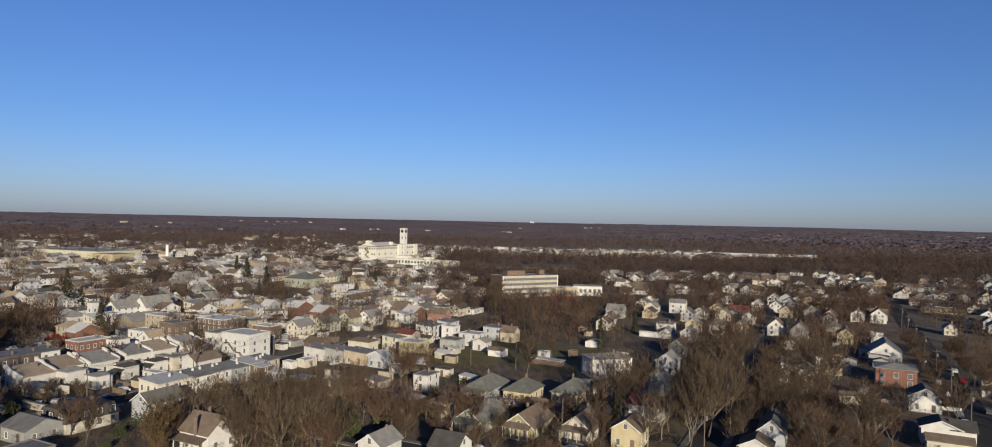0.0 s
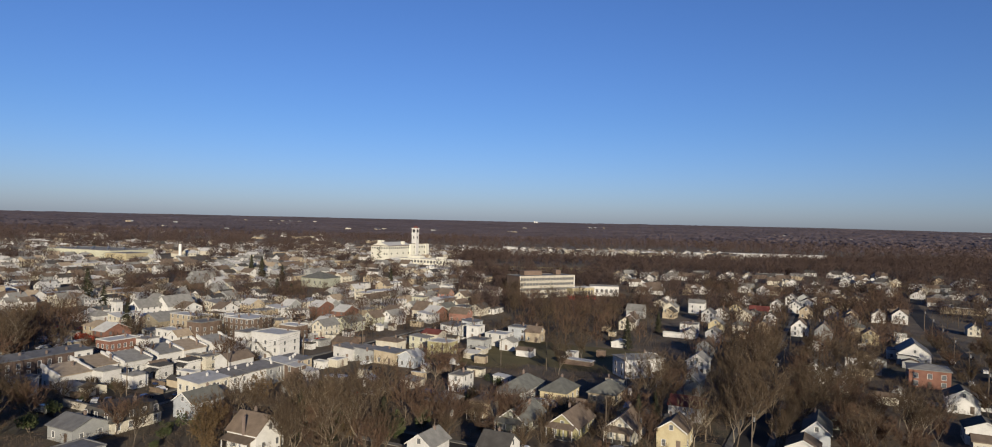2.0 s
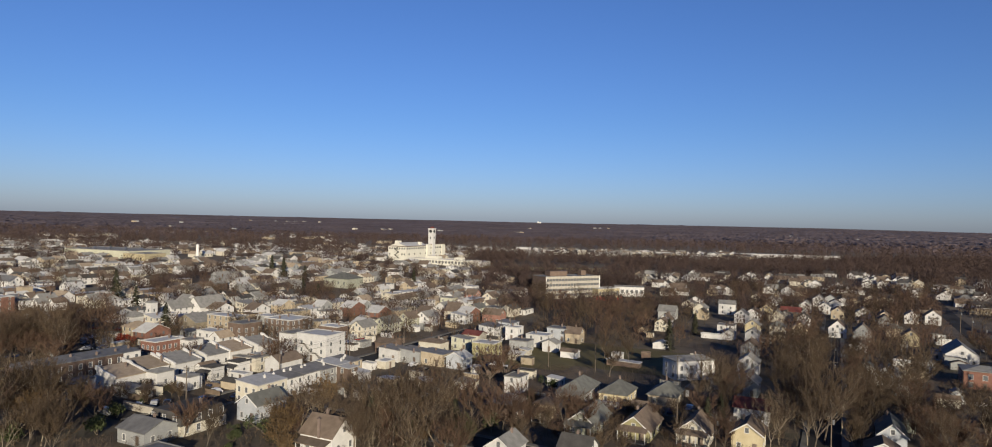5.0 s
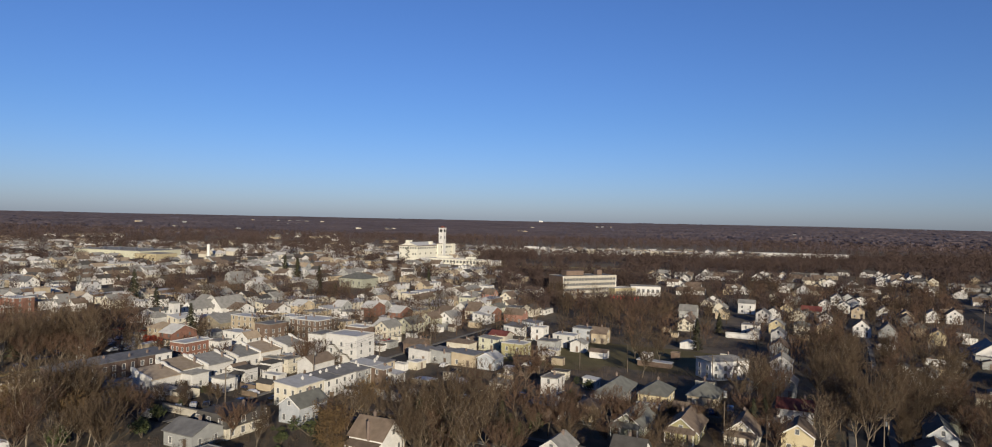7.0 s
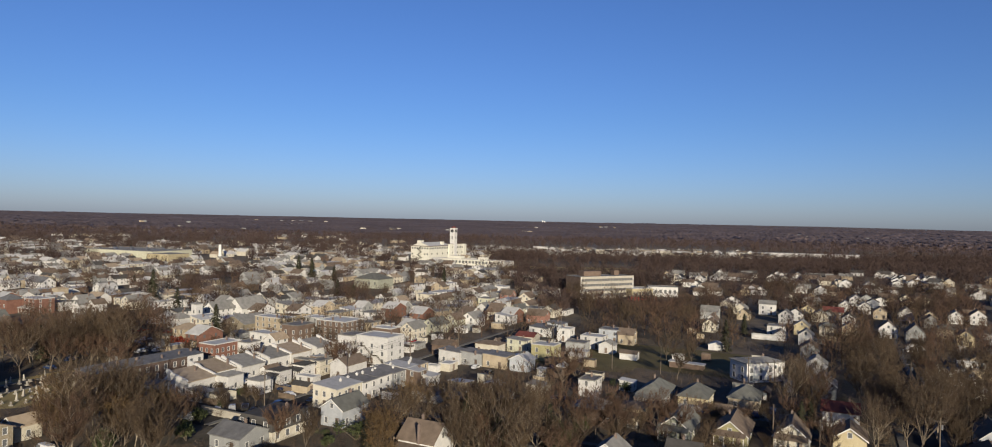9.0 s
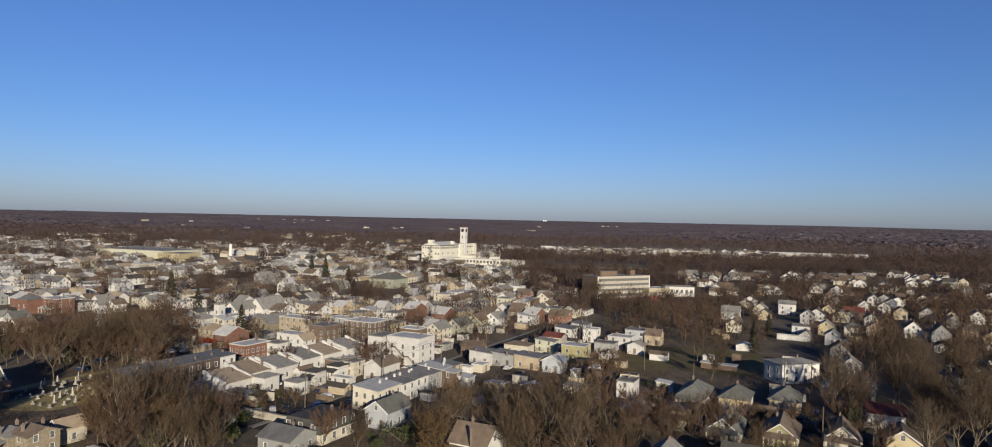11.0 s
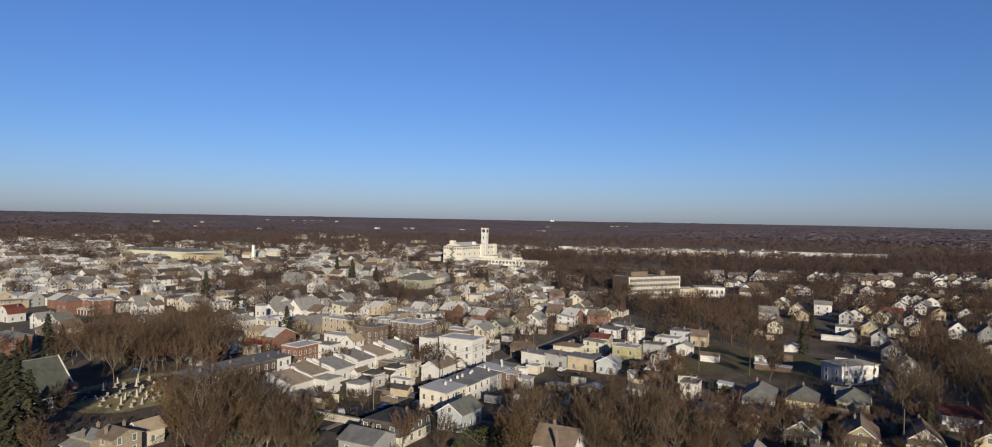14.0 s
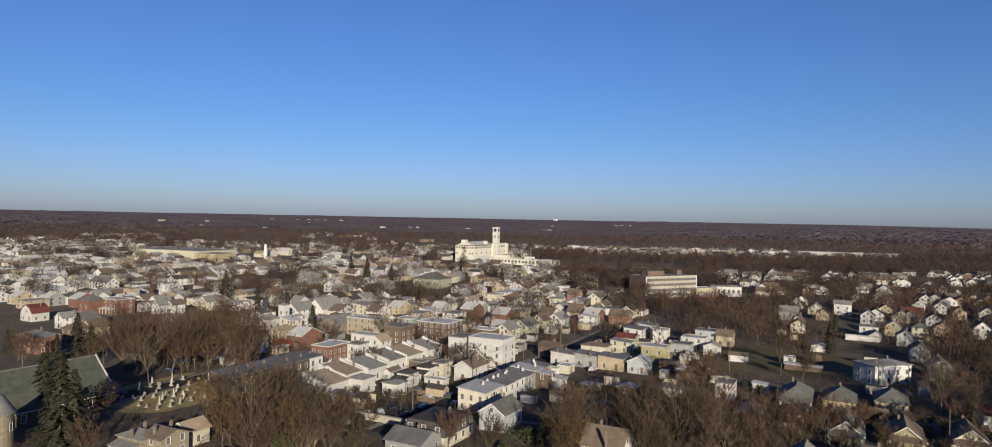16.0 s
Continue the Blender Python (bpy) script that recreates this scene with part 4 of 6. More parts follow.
# ---- landmark buildings ----
def landmark(name, label, cat, x, y, rot, z=None):
    TAKEN.append((x, y, 22))
    for k in (-16, 0, 16):
        keep_open(x + k, y, 45, 2)
    return tagged(empty(name, x, y, rot, z), label, cat)


mill = landmark("mill_building", "cream former mill with tall white clock tower", "mill", -99.5, 664.6, GRID, land(-99.5, 664.6) + 2.5)
TAKEN.extend([(-86, 693, 22), (-73, 720, 22)])
part("wall", box(-10.5, 0, -5, 10.5, 73, 13.2), WALL["ivory"], mill, "cream rendered long block")
part("upper_wall", box(-10.2, 40, 13.2, 10.2, 72.6, 14.6), WALL["ivory"], mill)
part("pier", box(10.52, 36, -3, 12.2, 42, 15.0), WALL["ivory"], mill, "projecting stair bay")
part("pier", box(10.52, 66, -3, 11.6, 72, 14.0), WALL["ivory"], mill, "projecting stair bay")
part("gable", prism_y([(-8.5, 13.9), (8.5, 13.9), (0, 17.2)], 0.2, 1.0), WALL["ivory"], mill, "low cream pediment")
part("roof", prism_y([(-10.0, 13.85), (10.0, 13.85), (0, 17.0)], 1.02, 40), ROOF["silver"], mill, "pale grey metal roof")
part("flat_roof", box(-9.8, 40.3, 14.6, 9.8, 72.2, 14.75), ROOF["silver"], mill)
part("cornice", add_box(box(-10.9, -0.4, 13.2, 10.9, 40, 13.8), -10.6, 40.02, 14.6, 10.6, 73.0, 15.1), WALL["brown_brick"], mill, "dark projecting cornice")
part("stair_head", add_box(box(-8.5, 8, 14.6, -4, 13, 18.6), 5.5, 28, 14.5, 8.5, 31, 17.5), WALL["ivory"], mill, "stair head on the roof")
tower = part("tower", box(5.8, 47.2, 0, 11.2, 52.6, 31.0), WALL["white"], mill, "white square clock tower")
part("string_course", add_box(box(5.5, 46.9, 25.0, 11.5, 52.9, 25.5), 5.4, 46.8, 30.6, 11.6, 53.0, 31.2), TRIM, tower)
part("cap", add_tube(bmesh.new(), (8.5, 49.9, 31.2), (8.5, 49.9, 33.0), 3.9, 1.4, 4, True), ROOF["red"], tower, "red hipped tower cap")
for turn, cx, cy in ((0, 8.5, 47.15), (90, 11.25, 49.9)):
    dial = bmesh.new()
    bmesh.ops.create_cone(dial, cap_ends=True, segments=24, radius1=1.7, radius2=1.7, depth=0.2)
    part("clock_face", dial, DARKTRIM, tower, "dark round clock face", pose(cx, cy, 28.2, 90, 0, turn))
    window(tower, cx, cy, 20.0, turn, 0.9, 2.6, DARKTRIM)
for i in range(7):
    window(mill, -8.7 + i * 2.9, 0, 10.6, 0, 1.3, 1.6, DARKTRIM)
    if i in (0, 5, 6):
        window(mill, -8.7 + i * 2.9, 0, 5.0, 0, 1.2, 1.5, DARKTRIM)
for i in range(22):
    k = 2.0 + i * 3.3
    if not 35 < k < 43:
        window(mill, 10.5, k, 10.6, 90, 1.5, 1.6, DARKTRIM)
    if i % 3 == 1:
        window(mill, 10.5, k, 5.2, 90, 1.3, 1.5, DARKTRIM)
escape = bmesh.new()
for fl in range(4):
    add_box(escape, -2.6, -1.3, 2.0 + fl * 2.8, 2.6, -0.05, 2.15 + fl * 2.8)
    for i in range(8):
        k = (-2.2 + i * 0.55) * (1 if fl % 2 else -1)
        add_box(escape, k - 0.3, -1.2, 2.2 + fl * 2.8 + i * 0.33, k + 0.3, -0.4, 2.5 + fl * 2.8 + i * 0.33)
part("fire_escape", escape, DARKTRIM, mill, "dark zigzag fire escape on the end wall")
shed = landmark("mill_shed", "long low cream workshop in front of the mill", "workshop", -51.4, 653.0, GRID)
part("wall", box(-37, -6, -3, 37, 6, 5.2), WALL["ivory"], shed)
part("roof", roof_bm("flat", 74, 12, 5.2, 0), ROOF["silver"], shed)
part("roof_room", add_box(box(-20, -3, 5.5, -6, 4, 8.0), 12, -2, 5.5, 20, 4, 7.6), WALL["ivory"], shed, "cream room on the flat roof")
for i in range(20):
    window(shed, -34.5 + i * 3.6, -6, 1.9, 0, 1.9, 2.0, DARKTRIM)

office = landmark("office_building", "four-storey office slab with pale window bands", "office", 51.5, 464, 30)
part("wall", box(-22, -8, -3, 22, 8, 14.2), WALL["brown_brick"], office, "brown-brick walls and blank end")
part("roof", roof_bm("flat", 44, 16, 14.2, 0), ROOF["tar"], office)
part("penthouse", box(-14, -1, 14.3, 0, 5, 17.4), WALL["brown_brick"], office, "brown-brick machine room on the roof")
part("penthouse", box(12, 0, 14.3, 16, 4, 17.6), WALL["brown_brick"], office, "brown-brick machine room on the roof")
for fl in range(5):
    part("band", box(-21, -8.35, -0.2 + fl * 3.3, 21.5, -8.004, 1.4 + fl * 3.3), WALL["concrete"], office, "pale horizontal wall band")
    if fl < 4:
        for i in range(18):
            window(office, -19.9 + i * 2.36, -8.1, 1.5 + fl * 3.3, 0, 1.9, 1.55, WALL["concrete"])
part("frame", add_box(box(-21.4, -8.4, 0, -21, -8.006, 14.6), 21.5, -8.4, 0, 22, -8.006, 14.6), TRIM, office, "pale edge frame")
hall = landmark("canteen", "low yellow hall beside the office slab", "hall", 78, 468, 30)
part("wall", box(-9, -5, -2, 9, 5, 6), WALL["yellow"], hall)
part("roof", roof_bm("flat", 18, 10, 6, 0), ROOF["silver"], hall)
for i in range(7):
    window(hall, -7.2 + i * 2.4, -5, 1.6, 0, 1.4, 2.4)
wing = landmark("office_wing", "low white wing with flat roof", "office", 96, 476, -5)
part("wall", box(-10, -5, -2, 10, 5, 6.5), WALL["white"], wing)
part("roof", roof_bm("flat", 20, 10, 6.5, 0), ROOF["tar"], wing)
for i in range(6):
    window(wing, -8 + i * 3.2, -5, 2.2, 0, 1.6, 2.4)
play = tagged(empty("pavilion", 78, 452, 10), "red-posted open pavilion by the trees", "pavilion")
part("roof", box(-9, -3, 2.8, 9, 3, 3.1), ROOF["tan"], play)
for i in range(8):
    for s in (-2.7, 2.7):
        reuse("post", shared(("pavpost",), lambda: box(-0.25, -0.25, -0.5, 0.25, 0.25, 2.8)), PLAYRED, play, "red post", pose(-8.4 + i * 2.4, s, 0))

store = landmark("warehouse", "long low olive-tan warehouse with grey flat roof", "warehouse", -372, 654, -19)
TAKEN.append((-410, 668, 25)), TAKEN.append((-330, 640, 25))
part("wall", box(-42, -24, -3, 42, 24, 7.5), WALL["lime"], store)
part("roof", roof_bm("flat", 84, 48, 7.5, 0), ROOF["grey"], store)
for i in range(12):
    part("roof_vent", box(-1, -1, 7.6, 1, 1, 9), STEEL, store, "", pose(-37 + i * 6.8, (i % 3 - 1) * 12, 0))
annex = landmark("warehouse_annex", "yellow annex at the end of the warehouse", "warehouse", -327, 622, -19)
part("wall", box(-13, -12, -3, 13, 12, 7), WALL["yellow"], annex)
part("roof", roof_bm("flat", 26, 24, 7, 0), ROOF["grey"], annex)
stack = landmark("factory_chimney", "tall white factory chimney", "chimney", -289, 646, 0)
part("shaft", add_tube(bmesh.new(), (0, 0, -2), (0, 0, 14.5), 1.6, 1.3, 12, True), TRIM, stack)
part("rim", add_tube(bmesh.new(), (0, 0, 14.5), (0, 0, 15.1), 1.5, 1.5, 12, True), DARKTRIM, stack)
theatre = landmark("assembly_hall", "large hall with grey-green hip roof", "hall", -107, 488, GRID)
part("wall", box(-10.5, -9, -2, 10.5, 9, 6.0), WALL["sage"], theatre)
part("roof", roof_bm("hip", 21, 18, 6.0, 4.2), ROOF["green"], theatre)
for i in range(4):
    window(theatre, -7.5 + i * 5, -9, 2.4, 0, 1.0, 1.6, DARKTRIM)

# ---- church with its round turret, and the graveyard ----
church = landmark("church", "brick church with steep grey-green slate roof", "church", -164.8, 172.5, GRID)
part("wall", body_bm("gable", 14, 26, 4.6, 6.9), WALL["brown_brick"], church)
part("roof", roof_bm("gable", 14, 25.2, 4.6, 6.9, 0.6, 0.3), ROOF["moss"], church, "weathered grey-green slate roof")
part("ridge", box(-0.22, -12.9, 11.72, 0.22, 13.1, 11.95), PAVING, church, "pale green ridge capping")
part("verge", prism_y([(-7.7, 3.95), (0, 11.6), (7.7, 3.95), (7.7, 4.6), (0, 12.1), (-7.7, 4.6)], 13.22, 13.5), TRIM, church, "pale stone gable edge")
part("aisle", prism_x([(-12.6, -1), (12.6, -1), (12.6, 3.2), (-12.6, 3.2)], 7.02, 9.6), WALL["brown_brick"], church, "brick side aisle")
part("aisle_roof", prism_y([(7.0, 4.3), (10.1, 3.1), (10.1, 3.32), (7.0, 4.52)], -13.0, 13.0), ROOF["moss"], church)
part("gutter", box(10.1, -13.0, 3.06, 10.26, 13.0, 3.3), TRIM, church, "pale gutter")
part("kneeler", box(6.6, 12.3, 3.6, 8.6, 13.6, 5.4), WALL["salmon"], church, "brick gable shoulder")
for i in range(6):
    window(church, 9.6, -10 + i * 4, 0.6, 90, 1.0, 1.9)
TAKEN.extend([(-176, 160, 12), (-172, 166, 12)])
turret = tagged(empty("church_turret", -153.3, 142, 0), "round stone turret with dark conical cap", "turret")
part("wall", add_tube(bmesh.new(), (0, 0, -1), (0, 0, 8), 3.3, 3.2, 24, True), WALL["stone"], turret)
part("cornice", add_tube(bmesh.new(), (0, 0, 8), (0, 0, 8.4), 3.6, 3.6, 24, True), PAVING, turret)
part("cap", add_tube(bmesh.new(), (0, 0, 8.4), (0, 0, 12), 3.5, 1.2, 24, True), ROOF["slate"], turret)
for i in range(5):
    a = -150 + i * 50
    window(turret, 3.25 * math.cos(radians(a)), 3.25 * math.sin(radians(a)), 4.6, a + 90, 0.5, 1.6)


def headstone(rng, x, y):
    k = rng.choice("slab slab slab obelisk block".split())
    key = (k, rng.randrange(3))

    def make():
        s = 0.65 + 0.15 * key[1]
        if k == "slab":
            bm = prism_y([(-0.45 * s, 0.25), (0.45 * s, 0.25), (0.45 * s, 1.1 * s), (0.25 * s, 1.35 * s), (-0.25 * s, 1.35 * s), (-0.45 * s, 1.1 * s)], -0.1, 0.1)
        elif k == "obelisk":
            bm = add_tube(bmesh.new(), (0, 0, 0.3), (0, 0, 2.6 * s), 0.4, 0.2, 4, True)
            add_tube(bm, (0, 0, 2.6 * s), (0, 0, 3.0 * s), 0.2, 0.02, 4, True)
        else:
            bm = box(-0.6 * s, -0.25, 0.2, 0.6 * s, 0.25, 0.9 * s, bevel=0.05)
        return add_box(bm, -0.65 * s, -0.35, -0.2, 0.65 * s, 0.35, 0.3)

    ob = reuse("gravestone", shared(key, make), MARBLE)
    ob.matrix_world = pose(x, y, land(x, y) + 0.03, rng.uniform(-4, 4), rng.uniform(-4, 4), GRID + rng.uniform(-6, 6))
    tagged(ob, {"slab": "pale upright gravestone in straw grass", "obelisk": "pale stone obelisk on a plinth", "block": "low pale stone grave block"}[k], "gravestone", "gravestones")


def graveyard():
    rng = random.Random(5)
    for i in range(9):
        for j in range(8):
            if rng.random() < 0.25:
                continue
            p = Vector((-142, 194, 0)) + V * (-13 + j * 3.7 + rng.uniform(-0.6, 0.6)) + U * (-15 + i * 3.6 + rng.uniform(-0.5, 0.5))
            headstone(rng, p.x, p.y)


graveyard()
TAKEN.append((-142, 194, 19))
HOUSES.append((-142, 194, 16, 75))
HOUSES.append((-79, 176, 8, 30))
low_wall = tagged(empty("stone_wall", -128, 205, 40), "low pale stone wall by the graveyard", "wall")
part("wall", box(-9, -0.25, -0.5, 9, 0.25, 1.0), WALL["concrete"], low_wall)
part("coping", box(-9.1, -0.35, 1.0, 9.1, 0.35, 1.15), PAVING, low_wall)
park_wall = tagged(empty("retaining_wall", -78, 171, GRID), "beige retaining wall of the car park", "wall")
part("wall", box(-8, -0.25, -0.5, 8, 0.25, 1.9), WALL["concrete"], park_wall)
part("coping", box(-8.1, -0.35, 1.9, 8.1, 0.35, 2.05), PAVING, park_wall)


# ---- vehicles ----
def car(x, y, rot, paint, kind="car"):
    top = tagged(empty(kind, x, y, rot), {"car": f"{paint} parked saloon car with dark windows", "pickup": f"{paint} parked pickup truck", "van": f"{paint} parked van with dark windows"}[kind], kind, "parked vehicles", "")
    top.location.z += 0.06
    k = ("carbody", kind)
    if kind == "van":
        pts = [(-2.4, 0.4), (2.4, 0.4), (2.4, 1.1), (1.7, 1.25), (1.2, 2.1), (-2.35, 2.1)]
        cab = [(1.25, 1.3), (1.62, 1.3), (1.22, 2.0), (0.3, 2.0), (0.3, 1.3)]
    elif kind == "pickup":
        pts = [(-2.6, 0.45), (2.6, 0.45), (2.6, 1.0), (1.4, 1.15), (0.8, 1.75), (-0.5, 1.75), (-0.7, 1.1), (-2.6, 1.1)]
        cab = [(-0.5, 1.15), (1.28, 1.15), (0.78, 1.68), (-0.42, 1.68)]
    else:
        pts = [(-2.2, 0.35), (2.2, 0.35), (2.25, 0.75), (1.25, 0.95), (0.55, 1.42), (-1.0, 1.42), (-1.7, 0.95), (-2.2, 0.9)]
        cab = [(-1.55, 0.97), (1.12, 0.97), (0.5, 1.36), (-0.95, 1.36)]

    def make():
        bm = prism_x(pts, -0.88, 0.88)
        for v in bm.verts:
            if v.co.z > 1.2:
                v.co.x *= 0.82
        return bm

    me = shared(k, make).copy()
    me.materials.append(CAR[paint])
    body = reuse("body", me, None, top)
    reuse("window_band", shared(("glassband", kind), lambda: prism_x(cab, -0.885, 0.885)), GLASS, top, "dark side glass")

    def wheel_bm():
        return add_tube(bmesh.new(), (-0.11, 0, 0), (0.11, 0, 0), 0.34, 0.34, 12, True)

    for sx in (-0.8, 0.8):
        for sy in (-1.4, 1.4):
            w = reuse("wheel", shared(("wheel",), wheel_bm), TYRE, top, "", pose(sx, sy, 0.34))
            reuse("rim", shared(("rim",), lambda: add_tube(bmesh.new(), (-0.12, 0, 0), (0.12, 0, 0), 0.2, 0.2, 8, True)), STEEL, w)
    for sx in (-0.6, 0.6):
        reuse("headlight", shared(("headlight",), lambda: box(-0.2, -0.03, -0.08, 0.2, 0.03, 0.08)), TRIM, top, "", pose(sx, pts[1][0], 0.68))
    return top


def along(p, s, b, rot=65 - 90, paint="grey", kind="car"):
    q = Vector((*p, 0)) + U * s + V * b
    car(q.x, q.y, rot, paint, kind)


for s, b, c in ((-10, -3, "black"), (-2, -2.8, "blue"), (5, 2.8, "black"), (12, -2.8, "grey"), (20, 2.7, "silver"), (28, -2.8, "black"), (36, 2.8, "blue"), (55, 2.8, "white"), (62, -2.8, "grey"), (75, 2.8, "red"), (90, -2.8, "silver")):
    along((-65, 184), s, b, paint=c)
for x, y, r, c, k in ((-86, 168, 70, "silver", "van"), (-82, 176, 20, "white", "car"), (-79, 178, 20, "silver", "car"), (-76, 179, 20, "black", "car"), (12, 237, 60, "white", "pickup"),
                      (60, 186, -20, "blue", "car"), (66, 190, -25, "blue", "car"), (75, 180, -25, "grey", "car"), (57, 152, 65, "silver", "car"), (36, 150, 65, "white", "car"), (-104, 142, 65, "white", "van"), (-112, 141, 50, "silver", "car")):
    car(x, y, r, c, k)
for s, b, c in ((5, -4, "white"), (14, -4, "silver"), (22, 4, "grey"), (31, -4, "black"), (40, -4, "white"), (47, 4, "blue"), (58, -4, "silver"), (66, 4, "red"), (75, -4, "grey"), (84, 4, "white"), (100, -4, "white"), (112, 4, "black"), (130, -4, "silver")):
    along((166, 176), s, b, paint=c)


# ---- poles and wires ----
def pole(x, y, h=11.0, rot=GRID, arm=True):
    top = tagged(empty("utility_pole", x, y, rot), "weathered wooden utility pole with cross-arm", "pole", "utility poles")
    reuse("shaft", shared(("shaft", h), lambda: add_tube(bmesh.new(), (0, 0, -1), (0, 0, h), 0.17, 0.11, 8, True)), WOODPOLE, top)
    if arm:
        reuse("cross_arm", shared(("arm", h), lambda: box(-1.2, -0.06, h - 0.9, 1.2, 0.06, h - 0.75)), WOODPOLE, top)
        reuse("transformer", shared(("can", h), lambda: add_tube(bmesh.new(), (0.35, 0.2, h - 2.6), (0.35, 0.2, h - 1.6), 0.24, 0.24, 10, True)), STEEL, top)
    return top


def wires(points, h=10.2):
    for off in (-1.0, 1.0, 0.0):
        bm, last = bmesh.new(), None
        for a, b in zip(points, points[1:]):
            for i in range(9):
                k = i / 8
                p = Vector((a[0] + (b[0] - a[0]) * k + V.x * off, a[1] + (b[1] - a[1]) * k + V.y * off, h - (1.6 if off == 0 else 0) - 1.1 * 4 * k * (1 - k)))
                ring = [bm.verts.new(p + V * dx + Vector((0, 0, dz))) for dx, dz in ((-0.025, -0.015), (0.025, -0.015), (0, 0.03))]
                if last is not None:
                    for j in range(3):
                        bm.faces.new((last[j], last[(j + 1) % 3], ring[(j + 1) % 3], ring[j]))
                last = ring
        tagged(part("overhead_wire", bm, DARKTRIM), "dark overhead wire slung between utility poles", "wire", "overhead wires")


def pole_line(p, n, step, along_vec=U, h=11.0):
    pts = []
    for i in range(n):
        q = Vector((*p, 0)) + along_vec * step * i
        pole(q.x, q.y, h)
        pts.append((q.x, q.y))
    wires(pts, h - 0.7)


pole_line((158, 170), 7, 33, h=12.0)
pole_line((-70.5, 178), 4, 34)
pole_line((86.5, 150), 5, 34)
for x, y in ((62, 152), (70, 222), (76, 216), (29, 240), (45, 236), (56, 163), (15, 300), (11, 288)):
    pole(x, y, 9.5, arm=(x > 60))
pylons = [(760, 1010)]


def pylon(x, y):
    top = tagged(empty("pylon", x, y, -15), "grey steel lattice pylon above the woods", "pylon", "pylons")
    bm = bmesh.new()
    for i in range(6):
        a, b = 3.2 - i * 0.5, 2.7 - i * 0.5
        z0, z1 = i * 4.5, i * 4.5 + 4.5
        for sx, sy in ((1, 1), (1, -1), (-1, 1), (-1, -1)):
            add_tube(bm, (a * sx, a * sy, z0), (b * sx, b * sy, z1), 0.12, 0.12, 4)
        add_tube(bm, (-a, -a, z0), (b, -b, z1), 0.08, 0.08, 4)
        add_tube(bm, (a, -a, z0), (-b, -b, z1), 0.08, 0.08, 4)
    part("mast", bm, STEEL, top)
    part("cross_arm", add_box(box(-6, -0.2, 19, 6, 0.2, 19.4), -4.5, -0.2, 24, 4.5, 0.2, 24.4), STEEL, top)


for q in pylons:
    pylon(*q)

# ---- fences ----
def fence(p, q, h=1.7, mat=None):
    p, q = Vector((*p, 0)), Vector((*q, 0))
    n = max(2, int((q - p).length / 2.4))
    rot = math.degrees(math.atan2((q - p).y, (q - p).x))
    top = tagged(empty("fence", p.x, p.y, rot), "weathered wooden board fence", "fence")
    step = (q - p).length / n
    for i in range(n):
        reuse("fence_panel", shared(("panel", round(step, 1), h), lambda: box(0.06, -0.03, 0.1, step - 0.06, 0.03, h)), mat or FENCE, top, "", pose(i * step, 0, 0))
        reuse("post", shared(("fpost", h), lambda: box(-0.07, -0.07, -0.3, 0.07, 0.07, h + 0.15)), mat or FENCE, top, "", pose(i * step, 0, 0))


fence((26, 190), (60, 176)), fence((-58, 197), (-45, 191)), fence((-95, 186), (-82, 180)), fence((57, 200), (64, 216))
fence((150, 205), (172, 195), 1.2, TRIM)
for s, b in ((4, -9), (16, -9), (30, -10), (44, -9), (10, -16)):
    p = Vector((-65, 184, 0)) + U * s + V * b
    fence((p.x, p.y), (p + V * 6).xy, 1.5)

# ---- steps on the white apartment block ----
for o in list(scene.objects):
    if o.type == "EMPTY" and o.get("label", "").startswith("white three-storey apartment"):
        for k, z in ((-3.0, 6.1), (2.5, 3.2)):
            bm = bmesh.new()
            for i in range(12):
                add_box(bm, k + i * 0.28, -6.1, z - i * 0.24, k + i * 0.28 + 0.3, -5.1, z - i * 0.24 + 0.08)
            part("stair_flight", bm, WOODPOLE, o, "dark wooden outside stairs")
            part("landing", box(k - 1.6, -6.2, z, k, -5.02, z + 0.12), WOODPOLE, o)


